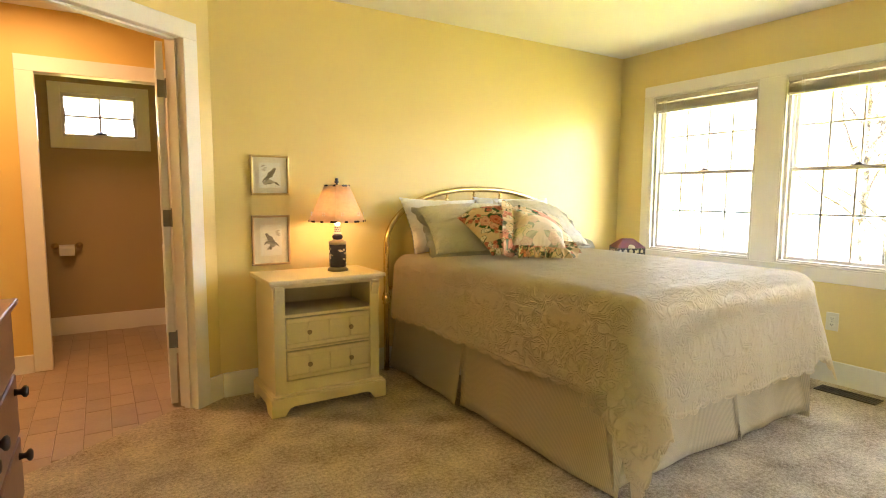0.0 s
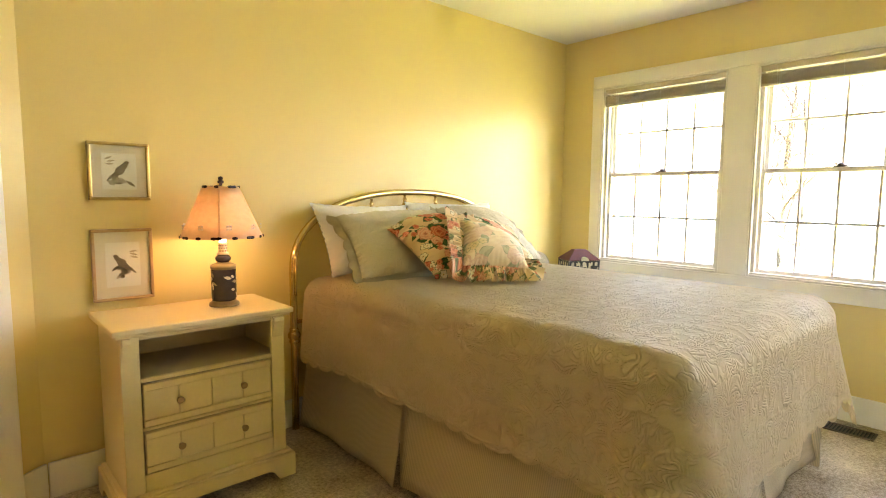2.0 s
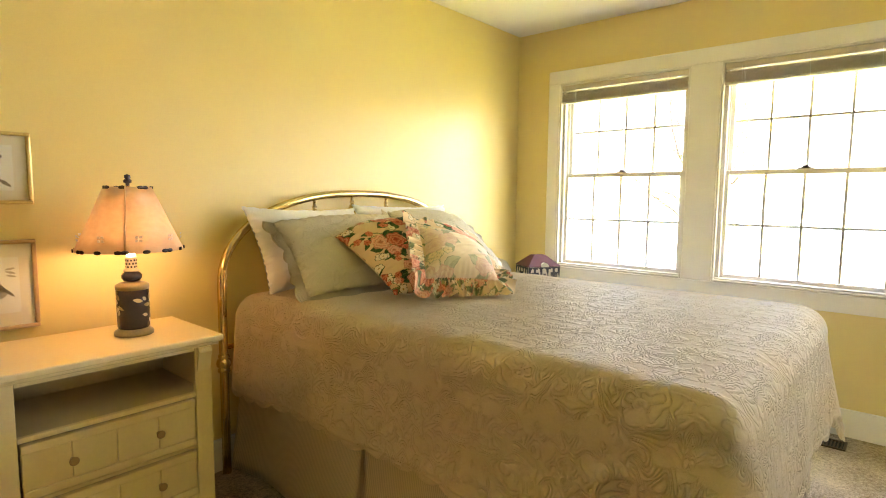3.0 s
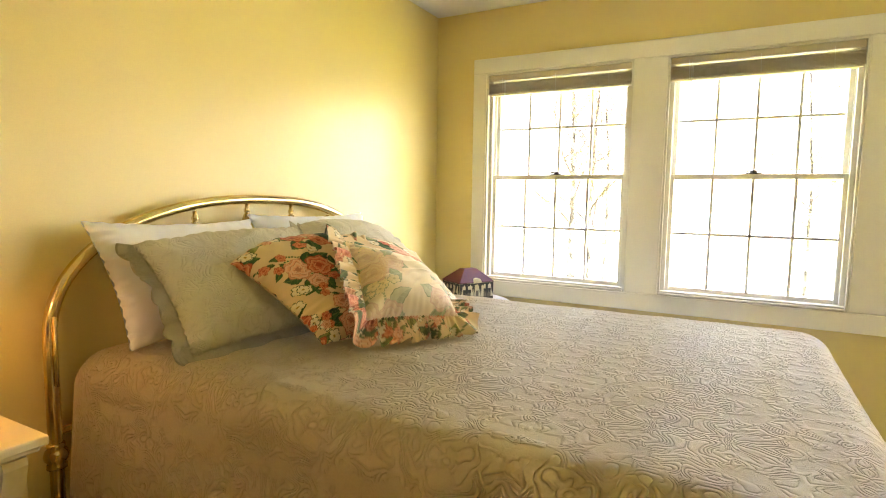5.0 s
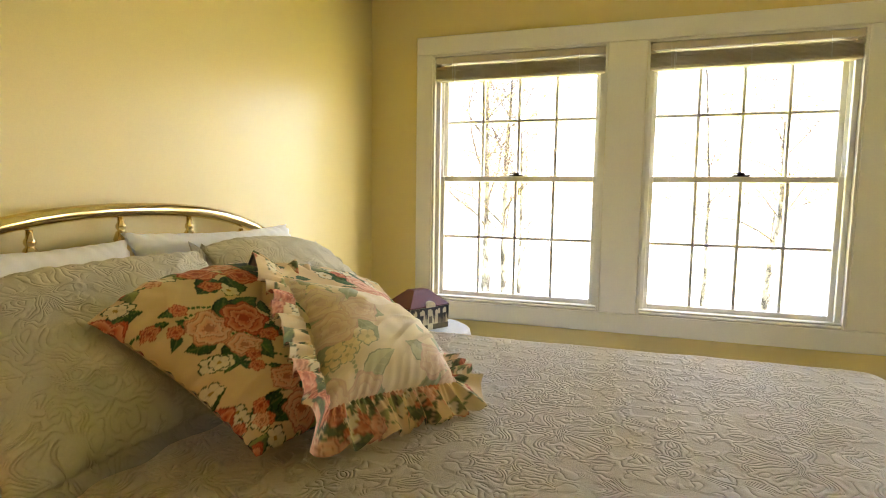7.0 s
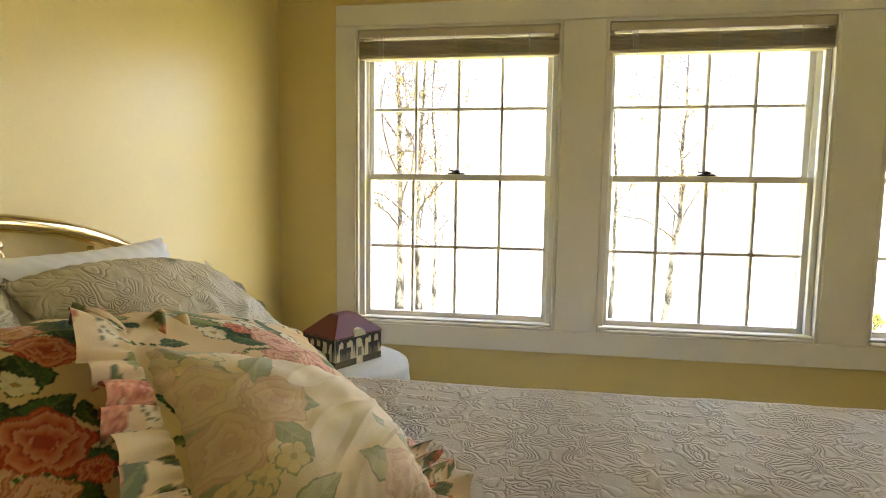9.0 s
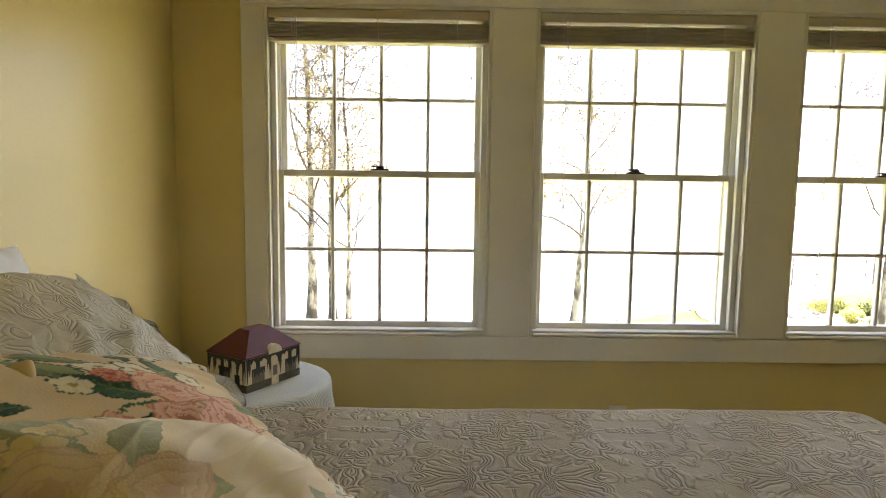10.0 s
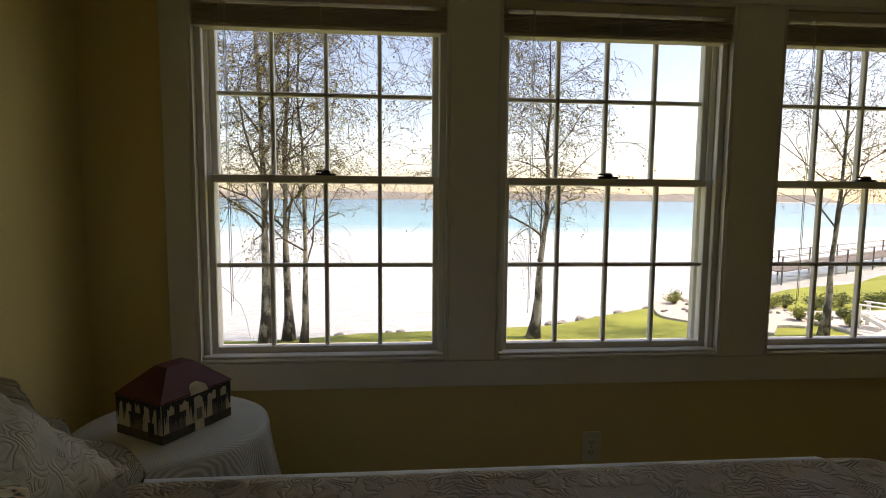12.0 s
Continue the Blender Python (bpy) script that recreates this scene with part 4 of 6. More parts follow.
# ---- nightstand ----
def nightstand():
    x0, x1, y0, y1, top = 0.745, 1.355, 2.855, 3.225, 0.735
    t = thing("nightstand", (0, 0, 0), "cream painted nightstand with an open shelf and two drawers", "nightstand")
    bm = box(0.716, 1.385, 2.818, 3.235, top - 0.022, top, 0.005, 2)
    cube(bm, 0.728, 1.373, 2.832, 3.232, top - 0.034, top - 0.0225, 0.003)
    part("top", bm, CREAM, t)
    for a, b in ((x0, x0 + 0.02), (x1 - 0.02, x1)):
        part("side_panel", box(a, b, y0 + 0.02, y1, 0.10, top - 0.0345), CREAM, t)
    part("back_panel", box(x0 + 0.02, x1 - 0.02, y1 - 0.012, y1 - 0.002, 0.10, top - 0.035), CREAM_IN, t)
    for a, b in ((x0, x0 + 0.062), (x1 - 0.056, x1)):
        bm = box(a, b, y0, y0 + 0.0195, 0.10, top - 0.0345, 0.002)
        m = (a + b) / 2
        prof = [(0.0, 0.0), (-0.018, -0.004), (-0.022, -0.02), (-0.014, -0.045), (-0.006, -0.07), (0.0, -0.09)]
        ring = []
        for k in (a + 0.006, b - 0.03 if a < 1 else b - 0.006):
            ring.append([bm.verts.new((k, y0 + p, top - 0.0346 + z)) for p, z in prof])
        for i in range(len(prof) - 1):
            bm.faces.new((ring[0][i], ring[1][i], ring[1][i + 1], ring[0][i + 1]))
        bm.faces.new(ring[0])
        bm.faces.new(ring[1])
        part("front_post", bm, CREAM, t)
    ix0, ix1 = x0 + 0.062, x1 - 0.056
    bm = bmesh.new()
    for z0, z1 in ((0.684, 0.7), (0.525, 0.540), (0.343, 0.354), (0.100, 0.178)):
        cube(bm, ix0, ix1, y0 + 0.002, y0 + 0.019, z0, z1, 0.0015)
    part("face_rail", bm, CREAM, t)
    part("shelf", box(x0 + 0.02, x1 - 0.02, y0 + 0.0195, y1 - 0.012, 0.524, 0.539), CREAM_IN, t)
    for z0, z1 in ((0.360, 0.519), (0.184, 0.337)):
        d = new("drawer")
        d.parent = t
        bm = bmesh.new()
        xs = [ix0 + 0.006, ix0 + 0.125, ix0 + 0.245, ix0 + 0.366, ix1 - 0.006]
        for a, b in zip(xs, xs[1:]):
            part("drawer_panel", box(a + 0.0008, b - 0.0008, y0 - 0.003, y0 + 0.006, z0 + 0.0245, z1 - 0.0245, 0.002), CREAM, d)
        cube(bm, xs[0], xs[-1], y0 - 0.006, y0 + 0.014, z0, z0 + 0.024, 0.002)
        cube(bm, xs[0], xs[-1], y0 - 0.006, y0 + 0.014, z1 - 0.024, z1, 0.002)
        cube(bm, xs[0], xs[-1], y0 + 0.0065, y0 + 0.014, z0 + 0.0241, z1 - 0.0241)
        part("drawer_front", bm, CREAM, d)
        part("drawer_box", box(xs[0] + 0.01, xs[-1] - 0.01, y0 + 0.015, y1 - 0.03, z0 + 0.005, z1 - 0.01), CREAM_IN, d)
        for x in (xs[1], xs[3]):
            k = bmesh.new()
            lathe(k, [(0.008, 0.0), (0.006, 0.006), (0.007, 0.011), (0.0125, 0.014), (0.0135, 0.018), (0.011, 0.0215), (0.007, 0.0205), (0.0, 0.0225)], 16)
            k.transform(pose(x, y0 - 0.004, (z0 + z1) / 2, 90, 0, 0))
            part("knob", k, KNOB, d, "turned bronze knob", True)
    # plinth with bracket feet
    bm = bmesh.new()
    px0, px1, py0, py1 = x0 - 0.028, x1 + 0.028, y0 - 0.03, y1 + 0.005

    def apron(a0, a1, fixed, along):
        n = 28
        lo, hi = [], []
        for i in range(n + 1):
            u = i / n
            a = a0 + (a1 - a0) * u
            e = min(u, 1 - u) * (a1 - a0)
            cut = 0.0 if e < 0.075 else min(0.045, 0.045 * math.sqrt(min(1, (e - 0.075) / 0.035)) + 0.006 * min(1, (e - 0.075) / 0.2))
            for lst, z in ((lo, cut), (hi, 0.092)):
                lst.append([(a, fixed[0], z), (a, fixed[1], z)] if along == "x" else [(fixed[0], a, z), (fixed[1], a, z)])
        L = [[bm.verts.new(p) for p in q] for q in lo]
        H = [[bm.verts.new(p) for p in q] for q in hi]
        for i in range(n):
            for k in (0, 1):
                bm.faces.new((L[i][k], L[i + 1][k], H[i + 1][k], H[i][k]))
            bm.faces.new((L[i][0], L[i + 1][0], L[i + 1][1], L[i][1]))
            bm.faces.new((H[i][0], H[i + 1][0], H[i + 1][1], H[i][1]))
        bm.faces.new((L[0][0], L[0][1], H[0][1], H[0][0]))
        bm.faces.new((L[n][0], L[n][1], H[n][1], H[n][0]))
    apron(px0, px1, (py0, py0 + 0.02), "x")
    apron(py0 + 0.02, py1, (px0, px0 + 0.02), "y")
    apron(py0 + 0.02, py1, (px1 - 0.02, px1), "y")
    cube(bm, px0, px1, py0, py1, 0.0921, 0.100, 0.003)
    cube(bm, px0 + 0.01, px1 - 0.01, py0 + 0.01, py1 - 0.004, 0.1001, 0.112, 0.004)
    part("plinth", bm, CREAM, t)
    return t


nightstand()


# ---- table lamp ----
def shade_material():
    m = bpy.data.materials.new("parchment_shade")
    m.use_nodes = True
    nt = m.node_tree
    b = nt.nodes["Principled BSDF"]
    b.inputs["Base Color"].default_value = (0.72, 0.52, 0.36, 1)
    b.inputs["Roughness"].default_value = 0.8
    tr, mix = nt.nodes.new("ShaderNodeBsdfTranslucent"), nt.nodes.new("ShaderNodeMixShader")
    n = nt.nodes.new("ShaderNodeTexNoise")
    n.inputs["Scale"].default_value, n.inputs["Detail"].default_value = 14, 5
    r = nt.nodes.new("ShaderNodeValToRGB")
    r.color_ramp.elements[0].color, r.color_ramp.elements[1].color = (0.64, 0.49, 0.35, 1), (0.80, 0.69, 0.54, 1)
    nt.links.new(n.outputs["Fac"], r.inputs[0])
    nt.links.new(r.outputs[0], tr.inputs["Color"])
    nt.links.new(r.outputs[0], b.inputs["Base Color"])
    mix.inputs[0].default_value = 0.46
    nt.links.new(b.outputs[0], mix.inputs[1])
    nt.links.new(tr.outputs[0], mix.inputs[2])
    nt.links.new(mix.outputs[0], nt.nodes["Material Output"].inputs[0])
    return m


def bulb_material():
    m = bpy.data.materials.new("lit_bulb")
    m.use_nodes = True
    b = m.node_tree.nodes["Principled BSDF"]
    b.inputs["Emission Color"].default_value, b.inputs["Emission Strength"].default_value = (1.0, 0.60, 0.29, 1), 3.3
    return m


LACQUER = material("dark_painted_ceramic", (0.035, 0.030, 0.035), 0.25, vary=0.2, scale=12)
OLIVE = material("olive_gold_glaze", (0.26, 0.20, 0.09), 0.35, vary=0.25, scale=20)
CREAMGLAZE = material("cream_glaze", (0.66, 0.58, 0.42), 0.3, vary=0.1, scale=30)


def table_lamp():
    L = (1.180, 3.045, 0.735)
    t = thing("table_lamp", L, "lit table lamp with a dark painted ceramic base and parchment shade", "lamp")
    part("foot", lathe(bmesh.new(), [(0.0, 0.0), (0.060, 0.0), (0.061, 0.008), (0.058, 0.014), (0.050, 0.017), (0.049, 0.022), (0.0, 0.0225)], 32), OLIVE, t, "olive turned foot", True)
    bd = part("body", lathe(bmesh.new(), [(0.0, 0.0225), (0.046, 0.023), (0.049, 0.030), (0.050, 0.10), (0.050, 0.155), (0.0, 0.1552)], 36), LACQUER, t, "", True)
    part("shoulder", lathe(bmesh.new(), [(0.0, 0.1555), (0.051, 0.156), (0.052, 0.166), (0.051, 0.172), (0.040, 0.178), (0.024, 0.182), (0.0, 0.183)], 32), OLIVE, t, "olive glazed shoulder band", True)
    part("neck", lathe(bmesh.new(), [(0.0, 0.184), (0.024, 0.185), (0.031, 0.194), (0.032, 0.204), (0.026, 0.212), (0.020, 0.215), (0.0, 0.216)], 28), LACQUER, t, "", True)
    nk = part("checked_collar", lathe(bmesh.new(), [(0.0, 0.2165), (0.024, 0.217), (0.025, 0.222), (0.017, 0.226), (0.0165, 0.262), (0.019, 0.266), (0.0, 0.267)], 28), CREAMGLAZE, t, "cream collar with black checks", True)
    for k in range(10):
        for j in range(3):
            a = 2 * math.pi * (k + 0.5 * (j % 2)) / 10
            bm = box(-0.0025, 0.0025, -0.0006, 0.0006, -0.003, 0.003)
            bm.transform(pose(0.0170 * math.cos(a), 0.0170 * math.sin(a), 0.233 + j * 0.011, 0, 0, math.degrees(a) + 90))
            part("check", bm, LACQUER, nk)
    # painted flowers and leaves on the body
    rnd = random.Random(4)

    def petal(a, z, length, width, tilt, mat):
        bm = bmesh.new()
        n = 7
        left, right = [], []
        for i in range(n + 1):
            u = i / n
            s = length * u
            wd = width * math.sin(math.pi * min(1, u * 0.95 + 0.04))
            for lst, sg in ((left, 1), (right, -1)):
                du = s * math.cos(tilt) - sg * wd * math.sin(tilt)
                dz = s * math.sin(tilt) + sg * wd * math.cos(tilt)
                an = a + du / 0.0505
                lst.append(bm.verts.new((0.0508 * math.cos(an), 0.0508 * math.sin(an), z + dz)))
        for i in range(n):
            bm.faces.new((left[i], left[i + 1], right[i + 1], right[i]))
        part("painted_leaf", bm, mat, bd)
    for k in range(44):
        petal(rnd.uniform(0, 6.28), rnd.uniform(0.045, 0.135), rnd.uniform(0.018, 0.034), rnd.uniform(0.004, 0.008), rnd.uniform(0, 6.28), (CREAMGLAZE, OLIVE, CREAMGLAZE)[k % 3])
    # shade
    z0, z1, r0, r1 = 0.292, 0.502, 0.163, 0.072
    bm = bmesh.new()
    lathe(bm, [(r0, z0), (r0 * 0.75 + r1 * 0.25, z0 + 0.25 * (z1 - z0) - 0.002), (r0 * 0.5 + r1 * 0.5, z0 + 0.5 * (z1 - z0) - 0.003), (r0 * 0.25 + r1 * 0.75, z0 + 0.75 * (z1 - z0) - 0.002), (r1, z1)], 48)
    bmesh.ops.delete(bm, geom=[f for f in bm.faces if len(f.verts) > 4], context="FACES_ONLY")
    bmesh.ops.solidify(bm, geom=bm.faces[:], thickness=0.0015)
    sh = part("shade", bm, SHADE, t, "parchment cone shade with dark fringe", True)
    for r, z, n in ((r0 + 0.001, z0 + 0.003, 22), (r1 + 0.001, z1 - 0.002, 11)):
        for k in range(n):
            a = 2 * math.pi * (k + 0.3 * (k % 3)) / n
            bm = bmesh.new()
            lathe(bm, [(0, -0.0065), (0.005, -0.005), (0.0065, 0), (0.005, 0.005), (0, 0.0065)], 10)
            bm.transform(pose(r * math.cos(a), r * math.sin(a), z, 0, 0, math.degrees(a)) @ Matrix.Diagonal((0.45, 1.9, 1.0, 1)))
            part("fringe_bead", bm, LACQUER, sh, "", True)
    for k in range(9):
        a = 2 * math.pi * (k + 0.5) / 9
        r = r0 - 0.012
        for dx, dz in ((-0.006, 0.006), (0.006, 0.006), (-0.006, -0.006), (0.006, -0.006)):
            bm = box(-0.0045, 0.0045, -0.0006, 0.0006, -0.0045, 0.0045, 0.0004)
            bm.transform(pose((r + 0.004) * math.cos(a) - dx * math.sin(a), (r + 0.004) * math.sin(a) + dx * math.cos(a), z0 + 0.045 + dz, 0, 0, math.degrees(a) + 90) @ pose(0, 0, 0, 22, 0, 0))
            part("shade_flower", bm, LINEN, sh)
    part("seam", tube(bmesh.new(), [((r0 + 0.001) * math.cos(-2.0), (r0 + 0.001) * math.sin(-2.0), z0), ((r1 + 0.001) * math.cos(-2.0), (r1 + 0.001) * math.sin(-2.0), z1)], 0.003, 6), SHADE, sh)
    part("harp", tube(bmesh.new(), [(0.0, 0, 0.268), (0.035, 0, 0.31), (0.05, 0, 0.40), (0.03, 0, 0.49), (0.0, 0, 0.505), (-0.03, 0, 0.49), (-0.05, 0, 0.40), (-0.035, 0, 0.31), (0.0, 0, 0.269)], 0.002, 6), BRASS, t)
    part("finial", lathe(bmesh.new(), [(0.0, 0.5055), (0.006, 0.506), (0.006, 0.514), (0.012, 0.517), (0.013, 0.525), (0.007, 0.529), (0.010, 0.534), (0.009, 0.542), (0.0, 0.545)], 16), LACQUER, t, "", True)
    part("bulb", lathe(bmesh.new(), [(0.0, 0.268), (0.013, 0.27), (0.013, 0.29), (0.024, 0.315), (0.028, 0.335), (0.022, 0.352), (0.0, 0.36)], 16), BULB, t, "", True)
    return t


SHADE, BULB = shade_material(), bulb_material()
table_lamp()


# ---- framed prints ----
GILT = material("worn_gilt_frame", (0.58, 0.42, 0.18), 0.32, 0.85, vary=0.2, scale=25)
ROSEGILT = material("rosy_wood_frame", (0.50, 0.33, 0.18), 0.35, 0.3, vary=0.2, scale=25)
MAT = material("cream_mat_board", (0.72, 0.66, 0.54), 0.85, vary=0.03)
INK = material("grey_brown_ink", (0.20, 0.17, 0.13), 0.9, vary=0.3, scale=60)
INK2 = material("pale_ink", (0.42, 0.38, 0.30), 0.9, vary=0.3, scale=60)


def framed_print(x0, x1, z0, z1, wood, label, flip):
    y = NORTH - 0.003
    t = thing("framed_print", ((x0 + x1) / 2, y, (z0 + z1) / 2), label, "picture", "framed prints on the wall")
    w, h, f = (x1 - x0) / 2, (z1 - z0) / 2, 0.013
    bm = bmesh.new()
    for a in ((-w, w, h - f, h), (-w, w, -h, -h + f), (-w, -w + f, -h + f, h - f), (w - f, w, -h + f, h - f)):
        cube(bm, a[0], a[1], -0.022, 0.0, a[2], a[3], 0.004, 2)
    part("frame", bm, wood, t)
    part("mat", box(-w + f, w - f, -0.010, -0.006, -h + f, h - f), MAT, t)
    pw, ph = w * 0.56, h * 0.62
    pr = part("print", box(-pw, pw, -0.0125, -0.0105, -ph, ph), PAPER, t, "aged white paper with plain grey engraved shapes")
    rnd = random.Random(7 + flip)

    def leaf(cx, cz, length, width, turn, mat, name="engraved_mark"):
        bm = bmesh.new()
        n = 8
        a, b = [], []
        for i in range(n + 1):
            u = i / n
            wd = width * math.sin(math.pi * u) ** 0.8 * (1 + 0.2 * math.sin(17 * u))
            for lst, s in ((a, 1), (b, -1)):
                px, pz = length * (u - 0.5), s * wd
                lst.append(bm.verts.new((cx + px * math.cos(turn) - pz * math.sin(turn), -0.0133, cz + px * math.sin(turn) + pz * math.cos(turn))))
        for i in range(n):
            bm.faces.new((a[i], a[i + 1], b[i + 1], b[i]))
        part(name, bm, mat, pr)
    # plain tapered shapes stand in for the engraved figure
    s = -1 if flip else 1
    leaf(0.004 * s, 0.006, 0.085, 0.015, 0.85 * s, INK)
    leaf(-0.030 * s, -0.022, 0.05, 0.005, 0.8 * s, INK)
    leaf(0.026 * s, 0.036, 0.022, 0.007, 0.2 * s, INK)
    for k in range(9):
        leaf(rnd.uniform(-0.035, 0.04), rnd.uniform(-0.05, -0.012), rnd.uniform(0.02, 0.045), rnd.uniform(0.004, 0.010), rnd.uniform(-0.9, 0.9), (INK2, INK, INK2)[k % 3])
    for k in range(3):
        leaf(-0.035 * s + rnd.uniform(-0.008, 0.008), 0.03 + 0.012 * k, 0.03, 0.004, rnd.uniform(-0.4, 0.4), INK2)
    part("picture_glass", box(-w + f, w - f, -0.0162, -0.0148, -h + f, h - f), GLASS, t).visible_shadow = False


framed_print(0.745, 0.968, 1.177, 1.412, GILT, "gilt-framed grey engraving with a cream mat", 0)
framed_print(0.742, 0.966, 0.763, 1.060, ROSEGILT, "rosy gilt-framed grey engraving with a cream mat", 1)


# ---- round corner table ----
TX, TY, TZ, TR = 3.550, 2.895, 0.665, 0.259


def corner_table():
    t = thing("round_table", (TX, TY, 0), "small round wooden side table hidden under a cloth", "side table")
    part("tabletop", lathe(bmesh.new(), [(0, TZ - 0.028), (TR - 0.01, TZ - 0.028), (TR - 0.006, TZ - 0.02), (TR - 0.006, TZ - 0.012), (TR - 0.012, TZ - 0.006), (0, TZ - 0.006)], 40), WOOD, t, "", True)
    part("pedestal", lathe(bmesh.new(), [(0.0, 0.03), (0.05, 0.03), (0.035, 0.15), (0.03, 0.4), (0.05, 0.58), (0.06, TZ - 0.029), (0, TZ - 0.029)], 20), WOOD, t, "", True)
    for k in range(3):
        a = 2 * math.pi * k / 3
        part("leg", tube(bmesh.new(), [(0.03 * math.cos(a), 0.03 * math.sin(a), 0.10), (0.12 * math.cos(a), 0.12 * math.sin(a), 0.07), (0.22 * math.cos(a), 0.22 * math.sin(a), 0.02)], 0.018, 10), WOOD, t, "", True)


corner_table()


def table_cloth():
    R, D = TR, 0.62

    def place(u, v):
        a = 2 * math.pi * u
        s = v * (R + D)
        if s < R - 0.02:
            r, z = s, TZ
        elif s < R + 0.015:
            th = (s - (R - 0.02)) / 0.035 * math.pi / 2
            r, z = R - 0.02 + 0.022 * math.sin(th), TZ - 0.022 * (1 - math.cos(th))
        else:
            d = s - (R + 0.015)
            k = min(1.0, d / 0.25)
            fold = 0.5 + 0.5 * math.sin(11 * a + 1.2 * math.sin(3 * a))
            r = R + 0.002 + 0.05 * k * fold + 0.02 * d
            z = TZ - 0.022 - d * 0.99
        x, y = TX + r * math.cos(a), TY + r * math.sin(a)
        x = min(x, EAST - 0.022)
        y = min(y, NORTH - 0.022)
        return (x, y, max(z + 0.0015 * noise.noise((x * 14, y * 14, 0)), 0.006))
    bm = sheet(bmesh.new(), 144, 44, place)
    bmesh.ops.remove_doubles(bm, verts=bm.verts, dist=0.0004)
    ob = part("tablecloth", bm, CLOTH, None, "", True)
    return tagged(ob, "pale grey-green striped cloth draped over a round table", "tablecloth")


table_cloth()

# ---- painted house-shaped box ----
PLUM = material("plum_painted_roof", (0.115, 0.018, 0.016), 0.6, vary=0.15, scale=14)
STUCCO = material("cream_painted_box", (0.68, 0.60, 0.40), 0.6, vary=0.15, scale=30)
VINE = material("dark_painted_vine", (0.035, 0.03, 0.025), 0.6, vary=0.3, scale=40)
HEDGEPAINT = material("dark_olive_paint", (0.095, 0.080, 0.045), 0.6, vary=0.4, scale=60)
DIM = material("olive_grey_paint", (0.18, 0.145, 0.10), 0.6, vary=0.3, scale=40)


def house_box():
    w, d, h, rf = 0.222, 0.180, 0.105, 0.070
    t = thing("house_box", (3.418, 2.866, TZ + 0.0025), "cream decorative box shaped as a house with a plum roof", "decorative box", turn=-31)
    part("body", box(0, w, 0, d, 0, h, 0.002), STUCCO, t)
    bm = bmesh.new()
    e = 0.003
    lo = [bm.verts.new(p) for p in ((-e, -e, h), (w + e, -e, h), (w + e, d + e, h), (-e, d + e, h))]
    lo2 = [bm.verts.new(p) for p in ((-e, -e, h + 0.004), (w + e, -e, h + 0.004), (w + e, d + e, h + 0.004), (-e, d + e, h + 0.004))]
    hi = [bm.verts.new(p) for p in ((0.07, 0.065, h + rf), (w - 0.07, 0.065, h + rf), (w - 0.07, d - 0.065, h + rf), (0.07, d - 0.065, h + rf))]
    for i in range(4):
        j = (i + 1) % 4
        bm.faces.new((lo[i], lo[j], lo2[j], lo2[i]))
        bm.faces.new((lo2[i], lo2[j], hi[j], hi[i]))
    bm.faces.new(hi)
    bm.faces.new(lo)
    part("roof_lid", bm, PLUM, t, "plum hipped lid")
    rnd = random.Random(9)

    def mark(side, a0, a1, z0, z1, mat, name, lift=0.0014):
        if side == "front":
            bm = box(a0, a1, -lift, 0.0006, z0, z1)
        else:
            bm = box(-lift, 0.0006, a0, a1, z0, z1)
        part(name, bm, mat, t)

    def jag(side, a0, a1, top, lengths, mat=VINE):
        """A painted fringe of vine: a saw-edged strip that hangs from top."""
        bm = bmesh.new()
        n = len(lengths)
        up, dn = [], []
        for i, q in enumerate(lengths):
            a = a0 + (a1 - a0) * i / (n - 1)
            for lst, z in ((up, top), (dn, top - q)):
                lst.append(bm.verts.new((a, -0.0019, z) if side == "front" else (-0.0019, a, z)))
        for i in range(n - 1):
            bm.faces.new((up[i], up[i + 1], dn[i + 1], dn[i]))
        part("painted_vine", bm, mat, t)
    mark("front", 0.0, w, 0.0, 0.024, HEDGEPAINT, "painted_hedge")
    mark("side", 0.0, d, 0.0, 0.024, HEDGEPAINT, "painted_hedge")
    mark("front", 0.098, 0.128, 0.0, 0.072, STUCCO, "painted_door", 0.0022)
    mark("front", 0.104, 0.122, 0.030, 0.062, DIM, "painted_window", 0.0026)
    mark("front", 0.022, 0.070, 0.024, 0.062, DIM, "painted_window")
    mark("front", 0.158, 0.205, 0.024, 0.066, DIM, "painted_window")
    mark("side", 0.075, 0.125, 0.024, 0.062, DIM, "painted_window")
    mark("side", 0.030, 0.052, 0.012, 0.052, VINE, "painted_archway")
    for side, W in (("front", w), ("side", d)):
        jag(side, 0.0, W, h - 0.001, [rnd.uniform(0.006, 0.022) for _ in range(34)])
        for a in (0.008, W * 0.20, W * 0.40, W * 0.60, W * 0.80, W - 0.008):
            jag(side, a - 0.008, a + 0.008, h - 0.01, [rnd.uniform(0.02, 0.075) for _ in range(8)])
    for a0, a1, side in ((0.020, 0.072, "front"), (0.156, 0.207, "front"), (0.073, 0.127, "side")):
        jag(side, a0, a1, 0.070, [rnd.uniform(0.005, 0.030) for _ in range(18)])
    bm = bmesh.new()
    vs = [bm.verts.new((0.114 + 0.028 * math.cos(math.pi * i / 10), -0.004 - 0.0 * i, h - 0.002 + 0.028 * math.sin(math.pi * i / 10))) for i in range(11)]
    f = bm.faces.new(vs)
    g = bmesh.ops.extrude_face_region(bm, geom=[f])
    for v in g["geom"]:
        if isinstance(v, bmesh.types.BMVert):
            v.co.y += 0.02
    part("painted_fanlight", bm, STUCCO, t)
    return t


house_box()


